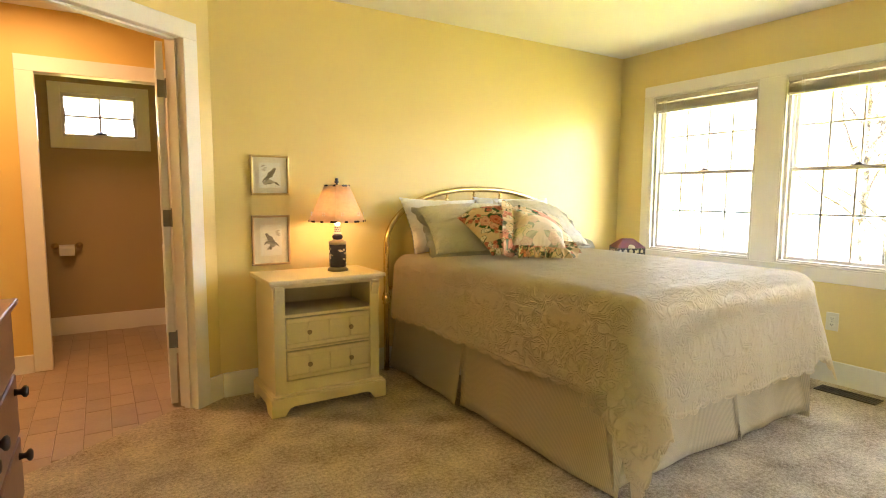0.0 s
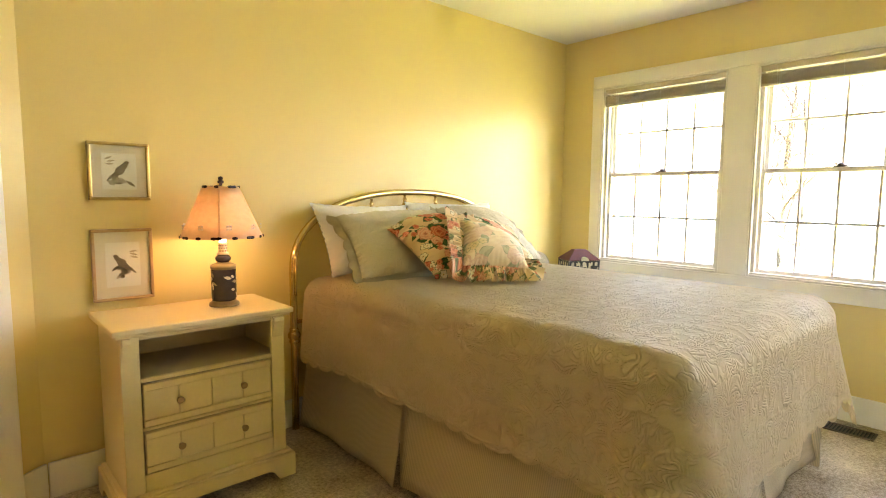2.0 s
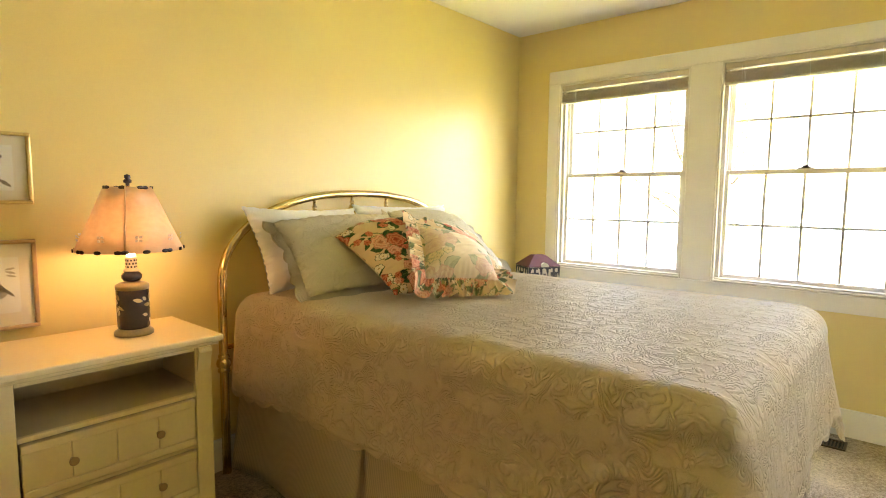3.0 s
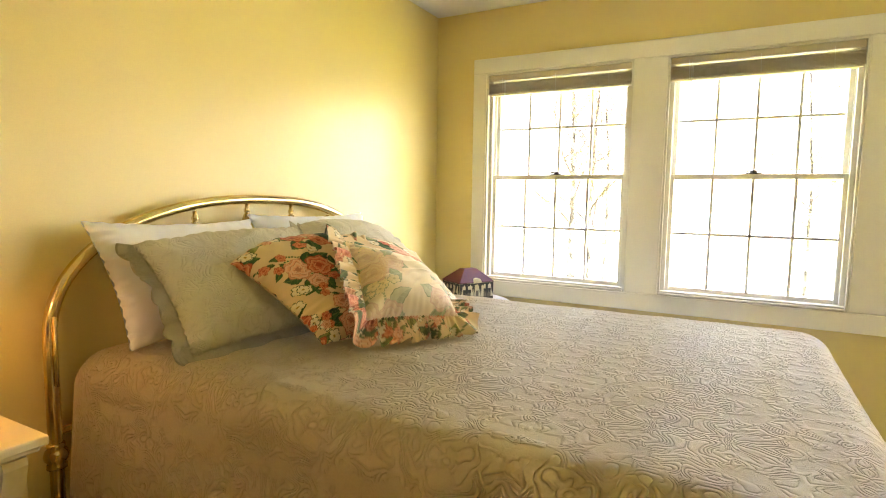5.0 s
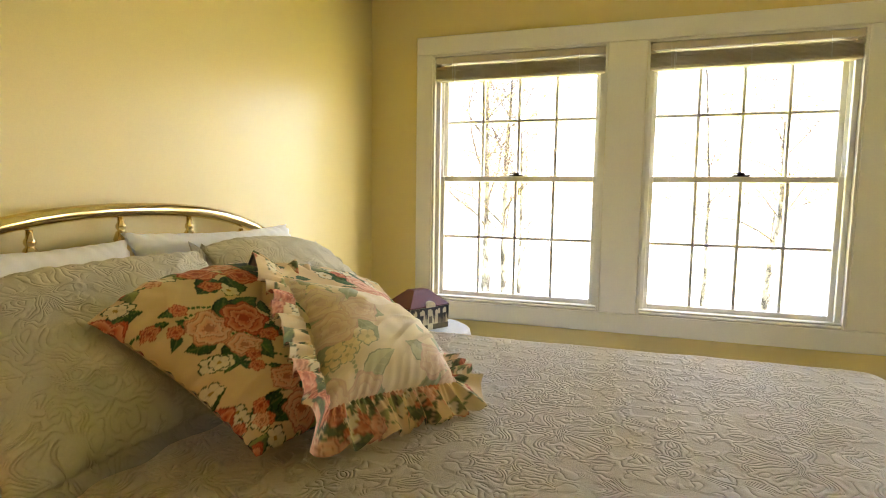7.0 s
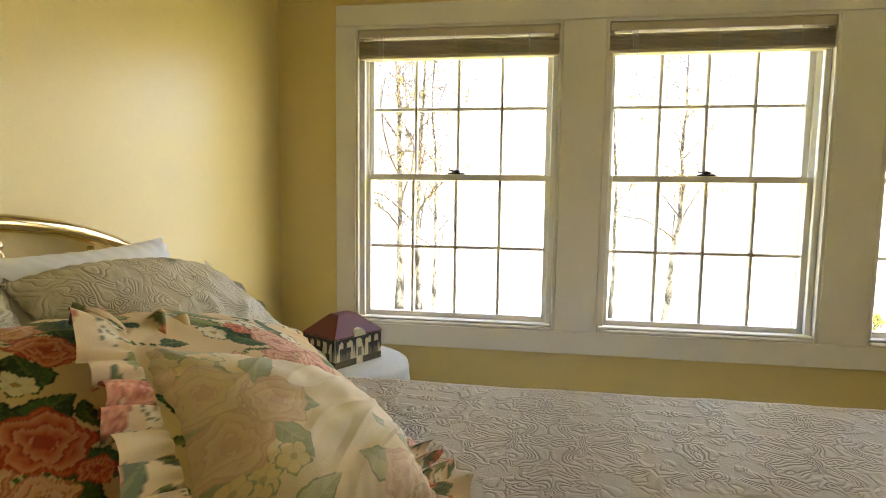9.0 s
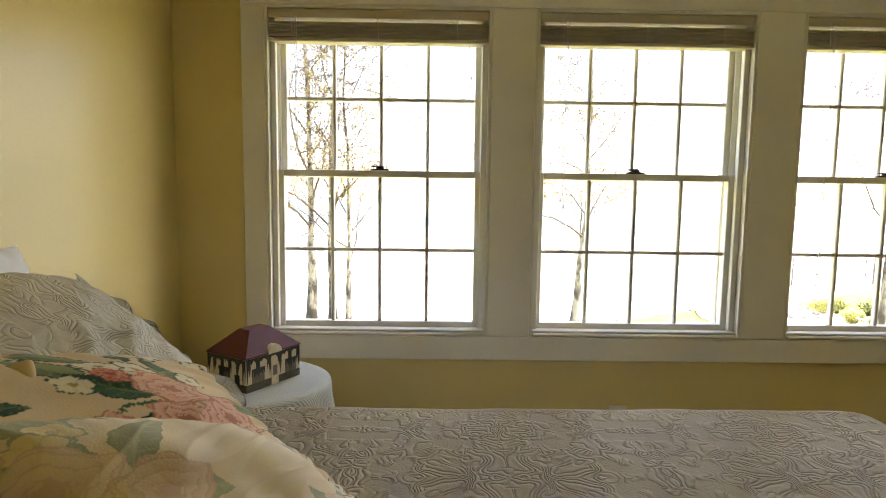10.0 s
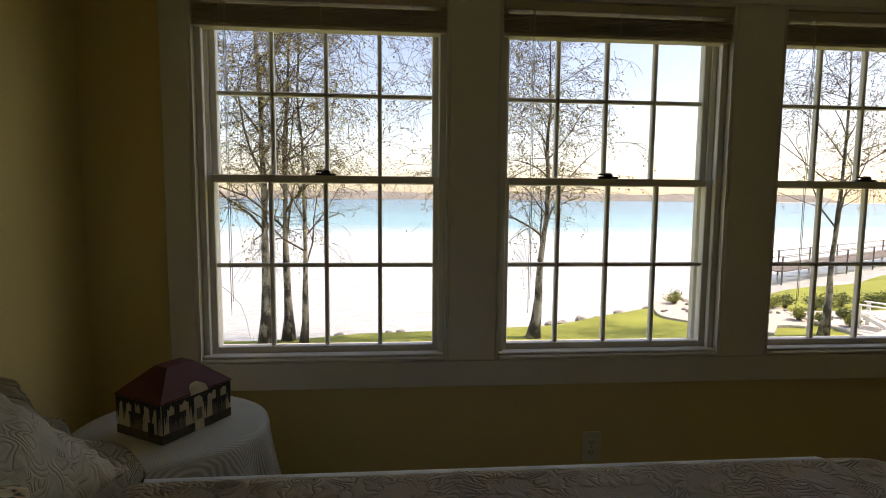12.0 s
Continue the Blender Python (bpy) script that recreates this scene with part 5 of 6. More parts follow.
# ---- dresser by the bathroom door ----
def dresser():
    x0, x1, y0, y1, H = -0.69, -0.235, 0.95, 2.02, 0.875
    t = thing("dresser", (0, 0, 0), "red-brown wooden chest of drawers with dark knobs", "dresser")
    part("carcass", box(x0, x1 - 0.02, y0, y1, 0.08, H - 0.03, 0.003), WOOD, t)
    bm = box(x0, x1 + 0.015, y0 - 0.02, y1 + 0.02, H - 0.018, H, 0.006, 2)
    cube(bm, x0, x1 + 0.004, y0 - 0.01, y1 + 0.01, H - 0.030, H - 0.0185, 0.003)
    part("top", bm, WOOD, t)
    part("plinth", box(x0, x1 + 0.006, y0 - 0.006, y1 + 0.006, 0.0, 0.0795, 0.004), WOOD, t)
    for j in range(4):
        z0 = 0.09 + j * 0.1925
        for a, b in ((y0 + 0.02, (y0 + y1) / 2 - 0.005), ((y0 + y1) / 2 + 0.005, y1 - 0.02)):
            d = part("drawer", box(x1 - 0.0195, x1, a, b, z0, z0 + 0.18, 0.005, 2), WOOD, t)
            for y in (a + 0.06, b - 0.06) if j < 3 else ():
                k = bmesh.new()
                lathe(k, [(0.011, 0.0), (0.008, 0.010), (0.009, 0.016), (0.017, 0.022), (0.018, 0.028), (0.012, 0.033), (0, 0.034)], 16)
                k.transform(pose(x1, y, z0 + 0.14, 0, 90, 0))
                part("knob", k, DARK, d, "dark bronze knob", True)
    return t


dresser()


# ---- small fixtures ----
def outlet(y, z):
    t = thing("wall_outlet", (EAST - 0.001, y, z), "ivory duplex outlet plate on the yellow wall", "outlet", "outlets", turn=0)
    part("cover_plate", box(-0.006, 0.0, -0.036, 0.036, -0.058, 0.058, 0.003, 2), PLASTIC, t)
    for dz in (-0.02, 0.02):
        s = part("socket", box(-0.0085, -0.0058, -0.015, 0.015, dz - 0.0125, dz + 0.0125, 0.002), PLASTIC, t)
        # thin black blocks stand in for the shade inside the slots and hole
        for a in (-0.006, 0.006):
            part("slot_shade", box(-0.0089, -0.0084, a - 0.0012, a + 0.0012, dz - 0.003, dz + 0.006), BLACK, s)
        part("ground_hole_shade", box(-0.0089, -0.0084, -0.002, 0.002, dz - 0.0095, dz - 0.0055), BLACK, s)
    part("screw", lathe(bmesh.new(), [(0.003, -0.0005), (0.003, 0.0005), (0, 0.0006)], 8), STEEL, t).matrix_basis = pose(-0.0064, 0, 0, 0, 90, 0)


outlet(1.553, 0.395)


def floor_vent():
    t = thing("floor_vent", (3.74, 1.38, 0.0), "brown metal floor register set in the carpet", "floor vent")
    BR = material("brown_register_metal", (0.10, 0.07, 0.05), 0.45, 0.5)
    bm = bmesh.new()
    for a in ((-0.06, 0.06, -0.16, -0.148), (-0.06, 0.06, 0.148, 0.16), (-0.06, -0.045, -0.148, 0.148), (0.045, 0.06, -0.148, 0.148)):
        cube(bm, *a, 0.001, 0.008, 0.002)
    part("frame", bm, BR, t)
    # black sheet painted in for the shade of the duct below the louvres
    part("duct_shade", box(-0.045, 0.045, -0.148, 0.148, 0.0008, 0.002), BLACK, t)
    for k in range(20):
        y = -0.14 + k * 0.0148
        part("louvre", box(-0.045, 0.045, y - 0.003, y + 0.003, 0.002, 0.0068, 0.001), BR, t)


floor_vent()


def roll_holder():
    t = thing("toilet_roll_holder", (-0.245, BACK, 0.745), "brass wall holder with a white paper roll", "toilet roll holder")
    OLD = material("aged_brass", (0.42, 0.28, 0.12), 0.35, 1.0)
    for s in (-1, 1):
        bm = bmesh.new()
        lathe(bm, [(0.026, 0.0), (0.026, 0.006), (0.016, 0.010), (0.009, 0.014), (0.009, 0.055), (0.015, 0.058), (0.017, 0.068), (0.012, 0.078), (0, 0.08)], 16)
        bm.transform(pose(s * 0.085, 0, 0, 90, 0, 0))
        part("post", bm, OLD, t, "", True)
    part("roller", tube(bmesh.new(), [(-0.085, -0.066, 0), (0.085, -0.066, 0)], 0.008, 10), OLD, t)
    bm = bmesh.new()
    tube(bm, [(-0.052, -0.066, -0.022), (0.052, -0.066, -0.022)], 0.036, 24)
    cube(bm, -0.052, 0.052, -0.103, -0.1015, -0.075, -0.02)
    part("paper_roll", bm, PAPER, t, "white paper roll")


roll_holder()


# ---- bathroom tiles ----
def tile_material():
    m = material("tan_stone_tile", (0.42, 0.31, 0.21), 0.45, vary=0.10, scale=9, bump=0.1, bump_scale=60)
    b = m.node_tree.nodes["Principled BSDF"]
    src = b.inputs["Base Color"].links[0].from_socket
    inf = node(m, "ShaderNodeObjectInfo")
    r = node(m, "ShaderNodeMapRange")
    r.inputs[3].default_value, r.inputs[4].default_value = 0.91, 1.09
    link(m, inf.outputs["Random"], r.inputs[0])
    s = node(m, "ShaderNodeVectorMath")
    s.operation = "SCALE"
    link(m, src, s.inputs[0])
    link(m, r.outputs[0], s.inputs["Scale"])
    link(m, s.outputs[0], b.inputs["Base Color"])
    return m


TILE = tile_material()
floor_tiles = bpy.data.objects["floor_bathroom"]
rnd = random.Random(3)
shapes = {}
for L in (0.20, 0.32):
    bm = box(-0.0576, 0.0576, -L / 2 + 0.0022, L / 2 - 0.0022, -0.010, 0.0, 0.0015)
    shapes[L] = finish("tile", bm, TILE)
count = 0
for c in range(-7, 7):
    x = -0.122 + 0.1185 * c + 0.059
    y = 2.2 + rnd.uniform(0, 0.3)
    while y < 5.45:
        L = rnd.choice((0.20, 0.32, 0.32))
        p = Vector((x, y + L / 2, 0))
        inside = (p - CORNER).dot(IN_WALL) > -0.02
        if inside and -1.0 < x < 0.72:
            ob = new("tile", shapes[L])
            ob.parent = floor_tiles
            ob.location = (x, p.y, -0.004)
            count += 1
        y += L


# ---- outside ----
GRASS = material("spring_lawn", (0.25, 0.28, 0.06), 0.9, vary=0.35, scale=1.2, bump=0.6, bump_scale=25, spec=0.1)
GRAVEL = material("pale_gravel_bed", (0.52, 0.47, 0.40), 0.95, vary=0.35, scale=8, bump=0.6, bump_scale=30)
PAVE = material("pale_paving", (0.58, 0.54, 0.47), 0.85, vary=0.12, scale=2)
STONE = material("shore_stone", (0.30, 0.28, 0.25), 0.85, vary=0.35, scale=6, bump=0.4, bump_scale=20)
BARK = material("grey_birch_bark", (0.15, 0.13, 0.11), 0.9, vary=0.95, scale=9, bump=0.8, bump_scale=22)
_b = BARK.node_tree.nodes["Principled BSDF"]
_n = node(BARK, "ShaderNodeTexNoise", Scale=4.5, Detail=6.0, Roughness=0.7)
_m = node(BARK, "ShaderNodeMapping")
_m.inputs["Scale"].default_value = (1.0, 1.0, 0.55)
_c = node(BARK, "ShaderNodeTexCoord")
link(BARK, _c.outputs["Object"], _m.inputs["Vector"])
link(BARK, _m.outputs[0], _n.inputs["Vector"])
_r = BARK.node_tree.nodes.new("ShaderNodeValToRGB")
_r.color_ramp.elements[0].position, _r.color_ramp.elements[0].color = 0.46, (0.035, 0.03, 0.026, 1)
_r.color_ramp.elements[1].position, _r.color_ramp.elements[1].color = 0.56, (0.30, 0.27, 0.235, 1)
link(BARK, _n.outputs["Fac"], _r.inputs[0])
link(BARK, _r.outputs[0], _b.inputs["Base Color"])
TWIG = material("brown_twigs", (0.085, 0.065, 0.05), 0.9, vary=0.3)
LEAFLET = material("young_birch_leaf", (0.30, 0.28, 0.09), 0.7, vary=0.4, scale=2)
CATKIN = material("brown_catkin", (0.13, 0.10, 0.06), 0.9, vary=0.3)
SHRUB = material("yellow_green_shrub_leaf", (0.24, 0.26, 0.05), 0.7, vary=0.4, scale=3)
HEDGE = material("dark_juniper_leaf", (0.13, 0.16, 0.05), 0.8, vary=0.4, scale=3)
WHITE_P = material("white_painted_wood", (0.80, 0.79, 0.76), 0.5, vary=0.05)
DOCKWOOD = material("weathered_dock_wood", (0.16, 0.14, 0.12), 0.9, vary=0.3)
FARWOOD = material("far_bare_woods", (0.24, 0.23, 0.20), 1.0, vary=0.35, scale=0.05, bump_scale=0.4)


def water_material():
    """Pale near the shore, where glare is put into the colour, turquoise farther out, with small ripples."""
    m = material("lake_water", (0.5, 0.7, 0.8), 0.22, vary=0.0, spec=0.6)
    b = m.node_tree.nodes["Principled BSDF"]
    co = node(m, "ShaderNodeTexCoord")
    sp = node(m, "ShaderNodeSeparateXYZ")
    link(m, co.outputs["Object"], sp.inputs[0])
    wob = node(m, "ShaderNodeTexNoise", Scale=0.02, Detail=3.0)
    link(m, co.outputs["Object"], wob.inputs["Vector"])
    ad = node(m, "ShaderNodeMath")
    ad.operation = "MULTIPLY_ADD"
    ad.inputs[1].default_value = 26.0
    link(m, wob.outputs["Fac"], ad.inputs[0])
    link(m, sp.outputs[0], ad.inputs[2])
    mr = node(m, "ShaderNodeMapRange")
    mr.inputs[1].default_value, mr.inputs[2].default_value = 10.0, 400.0
    link(m, ad.outputs[0], mr.inputs[0])
    r = m.node_tree.nodes.new("ShaderNodeValToRGB")
    e = r.color_ramp.elements
    # the first, pale stops stand in for white glare on the near water
    e[0].position, e[0].color = 0.0, (0.46, 0.46, 0.43, 1)
    e[1].position, e[1].color = 1.0, (0.03, 0.14, 0.22, 1)
    for p, c in ((0.12, (0.54, 0.57, 0.56, 1)), (0.20, (0.13, 0.36, 0.43, 1)), (0.40, (0.04, 0.20, 0.28, 1))):
        k = e.new(p)
        k.color = c
    link(m, mr.outputs[0], r.inputs[0])
    link(m, r.outputs[0], b.inputs["Base Color"])
    w = node(m, "ShaderNodeTexNoise", Scale=1.2, Detail=4.0, Distortion=1.0)
    mp = node(m, "ShaderNodeMapping")
    mp.inputs["Scale"].default_value = (1.0, 0.35, 1.0)
    link(m, co.outputs["Object"], mp.inputs["Vector"])
    link(m, mp.outputs[0], w.inputs["Vector"])
    bp = node(m, "ShaderNodeBump", Strength=0.8, Distance=0.2)
    link(m, w.outputs["Fac"], bp.inputs["Height"])
    link(m, bp.outputs[0], b.inputs["Normal"])
    return m


GZ, LAKE = -1.8, -2.15


def shore_x(y):
    return 15.6 + 0.28 * max(0.0, 1.4 - y) ** 1.15 + 0.25 * math.sin(y * 0.9) - 0.10 * max(0, y - 3)


def ground_z(x, y):
    s = x - shore_x(y)
    z = GZ + 0.04 * noise.noise((x * 0.5, y * 0.5, 0))
    if s > -1.5:
        k = min(1.0, (s + 1.5) / 2.4)
        z -= 0.75 * k * k * (3 - 2 * k)
    return z


bm = bmesh.new()
xs = [-60, -20, -4, 3.0] + [4.5 + 0.5 * i for i in range(44)] + [28, 35, 60, 150, 500, 1600]
ys = [-900, -200, -80, -45] + [-30 + 0.6 * i for i in range(84)] + [24, 40, 90, 200, 900]
g = [[bm.verts.new((x, y, ground_z(x, y))) for y in ys] for x in xs]
for i in range(len(xs) - 1):
    for j in range(len(ys) - 1):
        f = bm.faces.new((g[i][j], g[i + 1][j], g[i + 1][j + 1], g[i][j + 1]))
        cx, cy = (xs[i] + xs[i + 1]) / 2, (ys[j] + ys[j + 1]) / 2
        if cx > shore_x(cy) - 0.3:
            f.material_index = 1
ground = structure("ground", bm, [GRASS, GRAVEL], "sunlit spring lawn sloping to a stony lake shore", "lawn", True)
structure("water", sheet(bmesh.new(), 2, 2, lambda u, v: (13.5 + 1400 * u, -800 + 1600 * v, LAKE)), water_material(), "bright calm lake, glare painted pale near shore and turquoise farther out", "lake")
structure("foundation", box(-2.32, EAST + THICK, SOUTH - 0.12, 5.64, -2.1, -0.125), CEIL, "plain foundation wall under the house", "foundation")


def far_shore(u, v):
    y = -750 + 1500 * u
    h = 11 + 5 * noise.noise((y * 0.006, 0, 0)) + 4 * noise.noise((y * 0.05, 2, 0)) + 2.5 * noise.noise((y * 0.3, 5, 0))
    return (880 + 60 * v + 20 * noise.noise((y * 0.01, 3, 0)), y, LAKE - 0.5 + (h + 2) * math.sin(math.pi * min(1, v * 1.2) / 2))


structure("backdrop", sheet(bmesh.new(), 700, 8, far_shore), FARWOOD, "low wooded far shore across the lake", "far shore", True)

# gravel bed and terrace, lying on the lawn
bm = bmesh.new()
n = 40
ring = [bm.verts.new((16.2 + (2.0 + 0.25 * math.sin(5 * a) + 0.15 * math.sin(9 * a)) * math.cos(a) * 1.1, -6.7 + (1.9 + 0.2 * math.sin(4 * a)) * math.sin(a), GZ + 0.055)) for a in (2 * math.pi * k / n for k in range(n))]
f = bm.faces.new(ring)
g2 = bmesh.ops.extrude_face_region(bm, geom=[f])
for v in ring:
    v.co.z -= 0.4
structure("gravel_bed", bm, GRAVEL, "pale stony planting bed by the shore", "planting bed")
structure("pavement", box(10.5, 15.9, -22, -8.3, GZ - 0.3, GZ + 0.075, 0.02), PAVE, "pale sunlit stone terrace", "terrace")


def rock(x, y, r, seed):
    rnd = random.Random(seed)
    bm = bmesh.new()
    bmesh.ops.create_icosphere(bm, subdivisions=2, radius=r)
    for v in bm.verts:
        v.co *= 1 + 0.35 * noise.noise(v.co * (1.6 / r) + Vector((seed, 0, 0)))
        v.co.z *= 0.6
    ob = part("stone", bm, STONE, None, "", False)
    ob.location = (x, y, max(ground_z(x, y), LAKE - 0.1) + 0.15 * r)
    ob.rotation_euler[2] = rnd.uniform(0, 6)
    return tagged(ob, "rough grey stone lying by the lake edge", "stone", "shore stones")


rnd = random.Random(21)
for k in range(60):
    y = rnd.uniform(-11, 7.5)
    rock(shore_x(y) + rnd.uniform(-0.75, 0.15), y, rnd.uniform(0.06, 0.19), k)
for k in range(40):
    a, q = rnd.uniform(0, 6.28), rnd.uniform(0.3, 1.0)
    ob = rock(16.2 + 1.9 * q * math.cos(a), -6.7 + 1.8 * q * math.sin(a), rnd.uniform(0.04, 0.11), 100 + k)
    ob.location.z = GZ + 0.08


def leaf_cloud(name, mat, parent, spots, size, seed, label=""):
    """Many small bent leaves at the given places, one joined mesh."""
    rnd = random.Random(seed)
    verts, faces = [], []
    for p in spots:
        a, b = rnd.uniform(0, 6.28), rnd.uniform(-0.6, 1.2)
        s = size * rnd.uniform(0.6, 1.3)
        d = Vector((math.cos(a) * math.cos(b), math.sin(a) * math.cos(b), math.sin(b)))
        w = d.cross(Vector((rnd.uniform(-1, 1), rnd.uniform(-1, 1), rnd.uniform(-1, 1)))).normalized()
        k = len(verts)
        p = Vector(p)
        verts += [p, p + d * s * 0.5 + w * s * 0.28, p + d * s, p + d * s * 0.5 - w * s * 0.28 + Vector((0, 0, 0.1 * s))]
        faces.append((k, k + 1, k + 2, k + 3))
    me = bpy.data.meshes.new(name)
    me.from_pydata([tuple(v) for v in verts], [], faces)
    me.materials.append(mat)
    ob = new(name, me)
    ob.parent = parent
    return tagged(ob, label, kind="stuff")


def shrub(x, y, r, mat, label, seed, h=0.8, n=700, group="garden shrubs"):
    rnd = random.Random(seed)
    t = thing("shrub", (x, y, ground_z(x, y)), label, "shrub", group)
    bm = bmesh.new()
    spots = []
    for k in range(16):
        a, e = rnd.uniform(0, 6.28), rnd.uniform(0.3, 1.4)
        q = r * rnd.uniform(0.6, 1.0)
        tip = Vector((q * math.cos(a) * math.cos(e), q * math.sin(a) * math.cos(e), q * h * 1.3 * math.sin(e) + 0.06))
        tube(bm, [(0, 0, -0.03), tip * 0.5 + Vector((0, 0, 0.05)), tip], 0.01, 5, [0.012, 0.008, 0.004])
        for i in range(n // 16):
            f = rnd.uniform(0.35, 1.08)
            spots.append(tip * f + Vector((rnd.gauss(0, r * 0.16), rnd.gauss(0, r * 0.16), abs(rnd.gauss(0, r * 0.12)) + 0.03)))
    part("stems", bm, TWIG, t)
    leaf_cloud("foliage", mat, t, spots, 0.055, seed + 1)


for k, (x, y, r) in enumerate(((17.2, -5.85, 0.34), (16.2, -6.4, 0.34), (15.3, -5.75, 0.16), (15.1, -6.25, 0.2), (14.9, -8.0, 0.26), (14.55, -8.35, 0.24), (14.1, -8.7, 0.26), (15.0, -9.3, 0.22))):
    shrub(x, y, r, SHRUB if k % 4 != 3 else HEDGE, "low yellow-green shrub in the stony bed", 300 + k)
for k in range(11):
    u = k / 10
    shrub(16.4 + 0.9 * u + 0.2 * math.sin(k * 2.1), -8.3 - 6.5 * u, 0.45, HEDGE if k % 3 else SHRUB, "low spreading dark green juniper by the terrace", 340 + k, 0.45, 800, "juniper hedge")


# ---- trees ----
def birch(x, y, height, lean, r0, seed, label, fork=0.35, leaves=3200, spread=1.0, limbs=19):
    rnd = random.Random(seed)
    t = thing("birch_tree", (x, y, ground_z(x, y) - 0.05), label, "tree", "birches on the lake shore")
    trunk, lo = [], Vector((0, 0, 0))
    n = 16
    for i in range(n + 1):
        u = i / n
        trunk.append(Vector((lean[0] * u * height + 0.10 * math.sin(3 * u + seed) + 0.05 * noise.noise((u * 6, seed, 0)), lean[1] * u * height + 0.10 * math.sin(4 * u + seed * 2) - 0.1 * math.sin(seed * 2) + 0.06 * noise.noise((u * 6, seed, 7)), height * u)))
    radii = [0.68 * r0 * (1.0 - 0.93 * (i / n) ** 0.62) * (1 + 0.55 * math.exp(-i * 1.6)) for i in range(n + 1)]
    bm = tube(bmesh.new(), trunk, r0, 12, radii)
    for v in bm.verts:
        v.co += Vector((noise.noise(v.co * 6), noise.noise(v.co * 6 + Vector((9, 0, 0))), 0)) * 0.03 * r0 / 0.16
    part("trunk", bm, BARK, t, "", True)
    tw = bmesh.new()
    spots, cats = [], []

    def shoot(p, d, length, r, depth):
        pts, rad = [p], [r]
        steps = 5
        for i in range(steps):
            droop = -0.10 if depth < 2 else -0.34
            d = (d + Vector((rnd.gauss(0, 0.17), rnd.gauss(0, 0.17), rnd.gauss(0, 0.12) + droop * (0.3 + i / steps)))).normalized()
            p = p + d * length / steps
            pts.append(p)
            rad.append(r * (1 - 0.8 * (i + 1) / steps))
        tube(tw, pts, r, 5 if depth == 0 else 3, [max(0.0034, q) for q in rad])
        if depth < 2:
            for k in range((8, 8)[depth]):
                i = rnd.randint(1, steps)
                a = Vector((rnd.gauss(0, 1), rnd.gauss(0, 1), rnd.gauss(0.25, 0.5))).normalized()
                shoot(pts[i], (d * 0.6 + a * 0.8).normalized(), length * rnd.uniform(0.42, 0.68), max(0.005, rad[i] * 0.6), depth + 1)
        else:
            for k in range(6):
                q = pts[rnd.randint(1, steps)]
                (spots if rnd.random() < 0.7 else cats).append(q + Vector((rnd.gauss(0, 0.05), rnd.gauss(0, 0.05), rnd.gauss(-0.04, 0.05))))
    for k in range(limbs):
        u = fork + (0.98 - fork) * (k + rnd.random() * 0.6) / limbs
        i = min(n - 1, int(u * n))
        p = trunk[i].lerp(trunk[i + 1], u * n - i)
        a = k * 2.4 + rnd.uniform(-0.5, 0.5)
        up = rnd.uniform(0.6, 1.5)
        d = Vector((math.cos(a) * 0.8, math.sin(a), up)).normalized()
        shoot(p, d, height * rnd.uniform(0.20, 0.34) * spread * (1.15 - 0.5 * u), radii[i] * 0.42, 0)
    part("branches", tw, TWIG, t)
    leaf_cloud("young_leaves", LEAFLET, t, spots[:leaves], 0.055, seed + 1, "sparse yellow-green spring leaves")
    leaf_cloud("catkins", CATKIN, t, cats[:leaves], 0.05, seed + 2)


birch(13.6, 5.05, 9.5, (0.0, -0.012), 0.19, 2, "grey birch with a stout trunk and sparse spring leaves", 0.2)
birch(13.9, 4.62, 9.0, (0.02, -0.03), 0.16, 3, "grey birch with peeling bark and sparse spring leaves", 0.22)
birch(13.55, 4.22, 8.5, (0.0, 0.0), 0.115, 5, "slender grey birch with drooping twigs", 0.18)
birch(13.9, 0.27, 8.2, (0.0, 0.03), 0.10, 8, "thin young birch with drooping twigs", 0.3, 2200)
birch(13.9, -0.78, 7.4, (0.02, -0.055), 0.17, 11, "leaning grey birch with a forked crown", 0.26)
birch(13.6, -7.65, 7.6, (0.01, -0.008), 0.145, 14, "stout grey birch by the terrace", 0.33, 1500, 1.25)


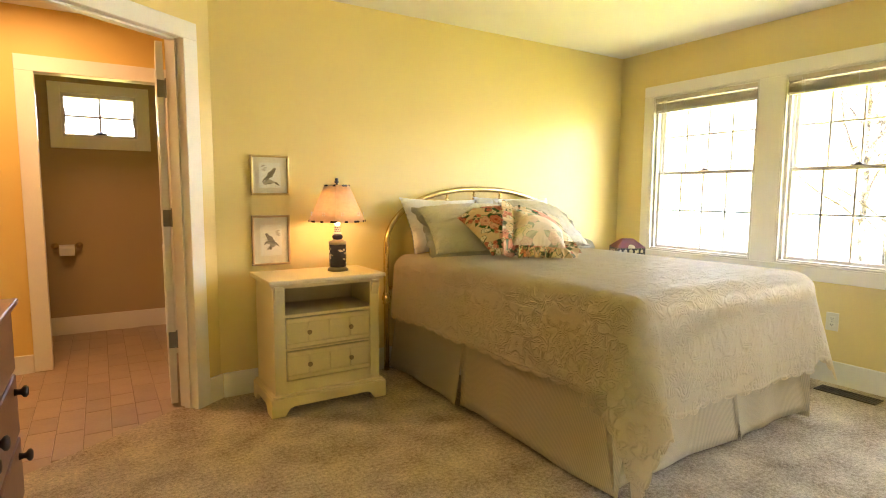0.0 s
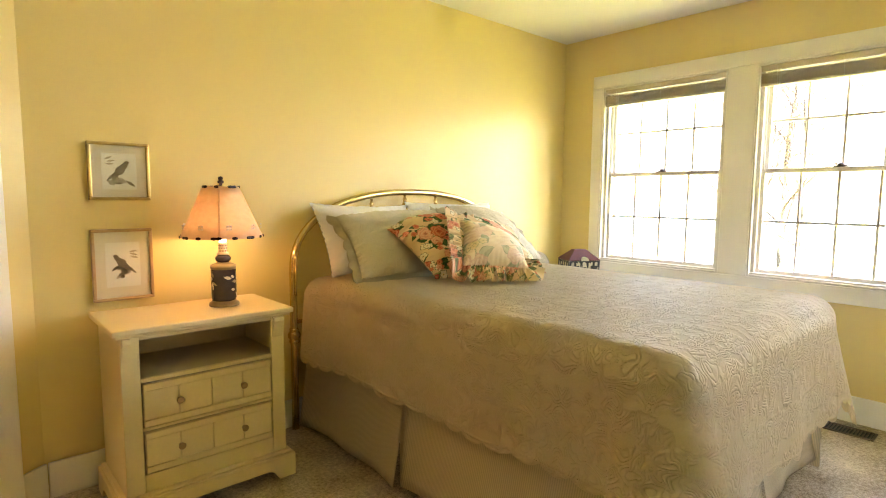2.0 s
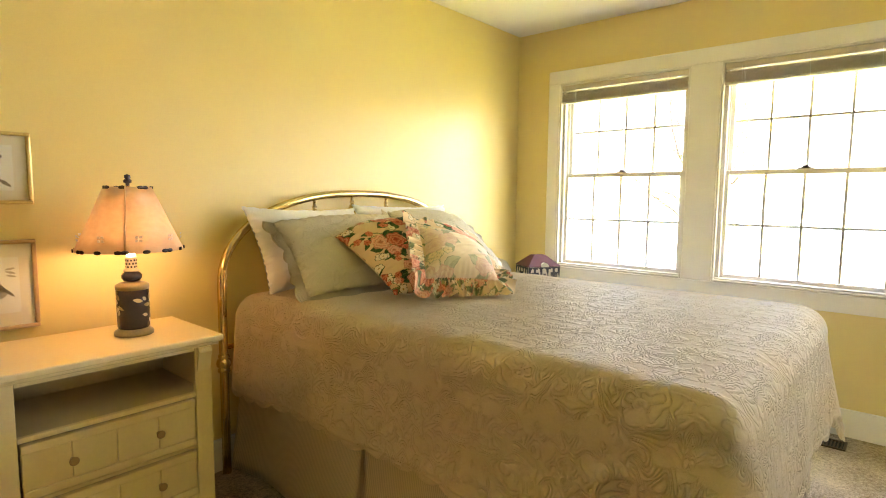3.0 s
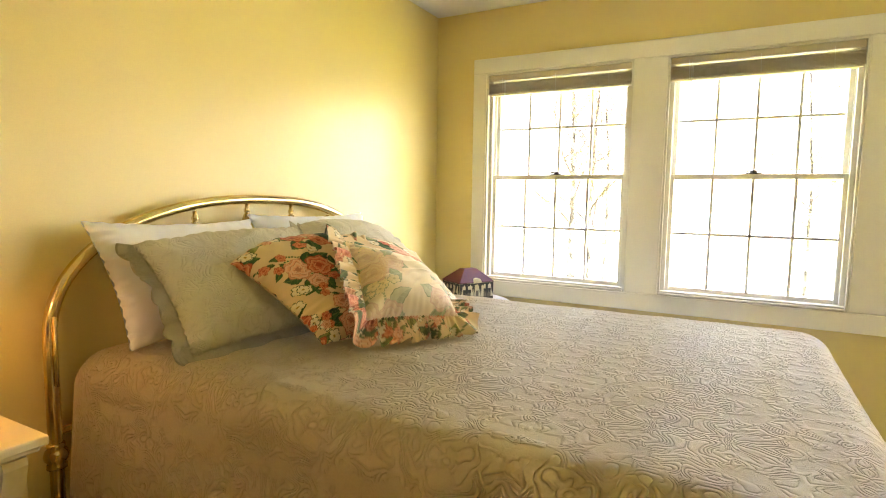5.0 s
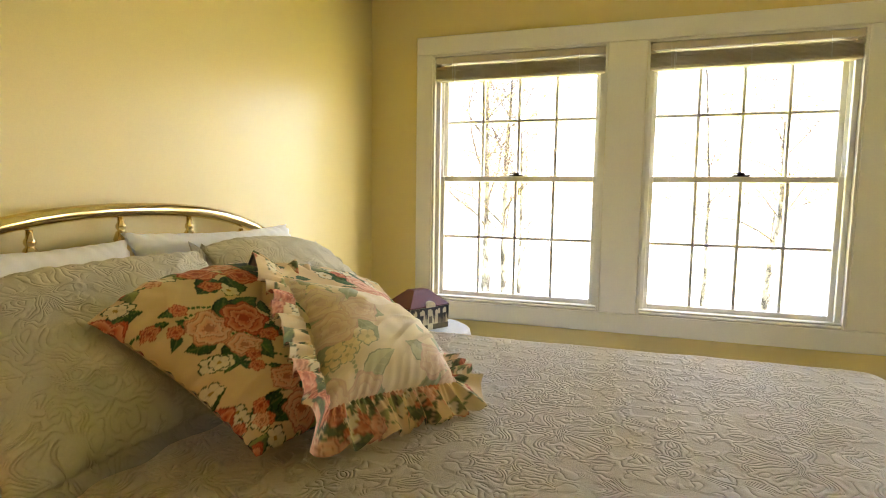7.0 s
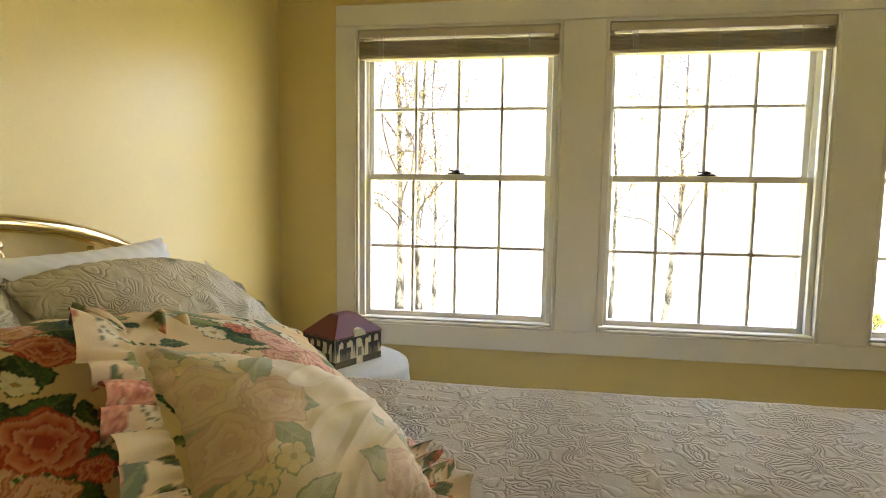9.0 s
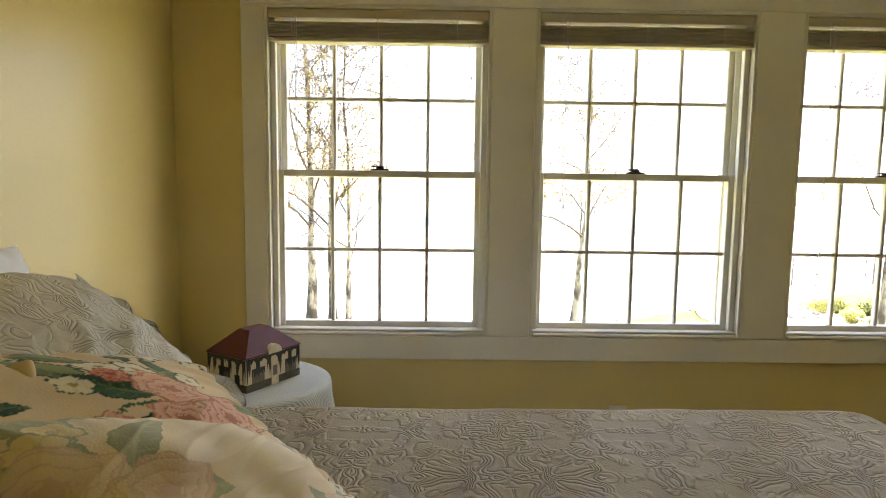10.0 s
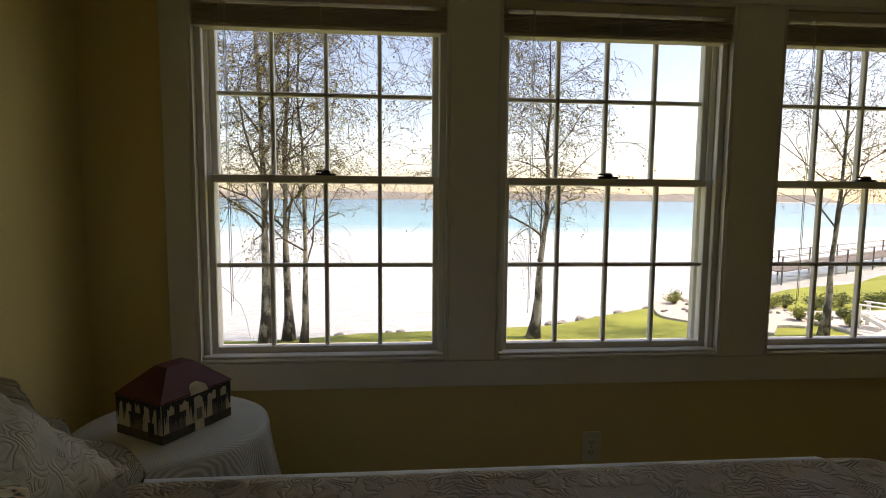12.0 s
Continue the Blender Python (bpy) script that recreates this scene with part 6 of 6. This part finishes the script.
# ---- dock and chairs far off ----
def dock():
    t = thing("dock", (0, 0, 0), "weathered wooden dock with railings reaching into the lake", "dock")
    a, b = Vector((23.5, -13.0, LAKE + 0.55)), Vector((33.0, -30.0, LAKE + 0.55))
    d = (b - a).normalized()
    s = Vector((-d.y, d.x, 0))
    L = (b - a).length
    ang = math.degrees(math.atan2(d.y, d.x))
    for k in range(int(L / 0.3)):
        bm = box(-0.14, 0.14, -0.8, 0.8, -0.02, 0.02)
        bm.transform(pose(*(a + d * (k * 0.3 + 0.15)), 0, 0, ang))
        part("plank", bm, DOCKWOOD, t)
    for k in range(int(L / 3.2) + 1):
        for e in (-0.8, 0.8):
            p = a + d * min(L, k * 3.2) + s * e
            part("post", tube(bmesh.new(), [p + Vector((0, 0, -1.2)), p + Vector((0, 0, 0.62))], 0.035, 8), DOCKWOOD, t)
    for e in (-0.8, 0.8):
        for z in (0.58, 0.30):
            part("rail", tube(bmesh.new(), [a + s * e + Vector((0, 0, z)), b + s * e + Vector((0, 0, z))], 0.018, 6), DOCKWOOD, t)


dock()


def garden_chair(x, y, turn):
    t = thing("garden_chair", (x, y, GZ + 0.075), "white slatted garden armchair on the terrace", "chair", "terrace chairs", turn)
    for k in range(6):
        part("seat_slat", box(-0.27, 0.27, -0.28 + k * 0.09, -0.21 + k * 0.09, 0.36 - 0.02 * k, 0.38 - 0.02 * k, 0.004), WHITE_P, t)
    for k in range(7):
        bm = box(-0.035, 0.035, -0.01, 0.01, 0.0, 0.62 - 0.022 * (k - 3) ** 2, 0.006)
        bm.transform(pose(-0.24 + 0.08 * k, 0.24, 0.27, -22, 0, 0))
        part("back_slat", bm, WHITE_P, t)
    for s in (-1, 1):
        part("front_leg", box(s * 0.30 - 0.02, s * 0.30 + 0.02, -0.30, -0.22, 0.0, 0.55, 0.004), WHITE_P, t)
        bm = box(-0.02, 0.02, 0.0, 0.72, -0.04, 0.04, 0.004)
        bm.transform(pose(s * 0.255, -0.28, 0.33, -24, 0, 0))
        part("rear_leg", bm, WHITE_P, t)
        part("armrest", box(s * 0.32 - 0.06, s * 0.32 + 0.06, -0.36, 0.36, 0.552, 0.575, 0.006), WHITE_P, t)


garden_chair(13.9, -9.15, 120)
garden_chair(13.2, -10.4, 100)
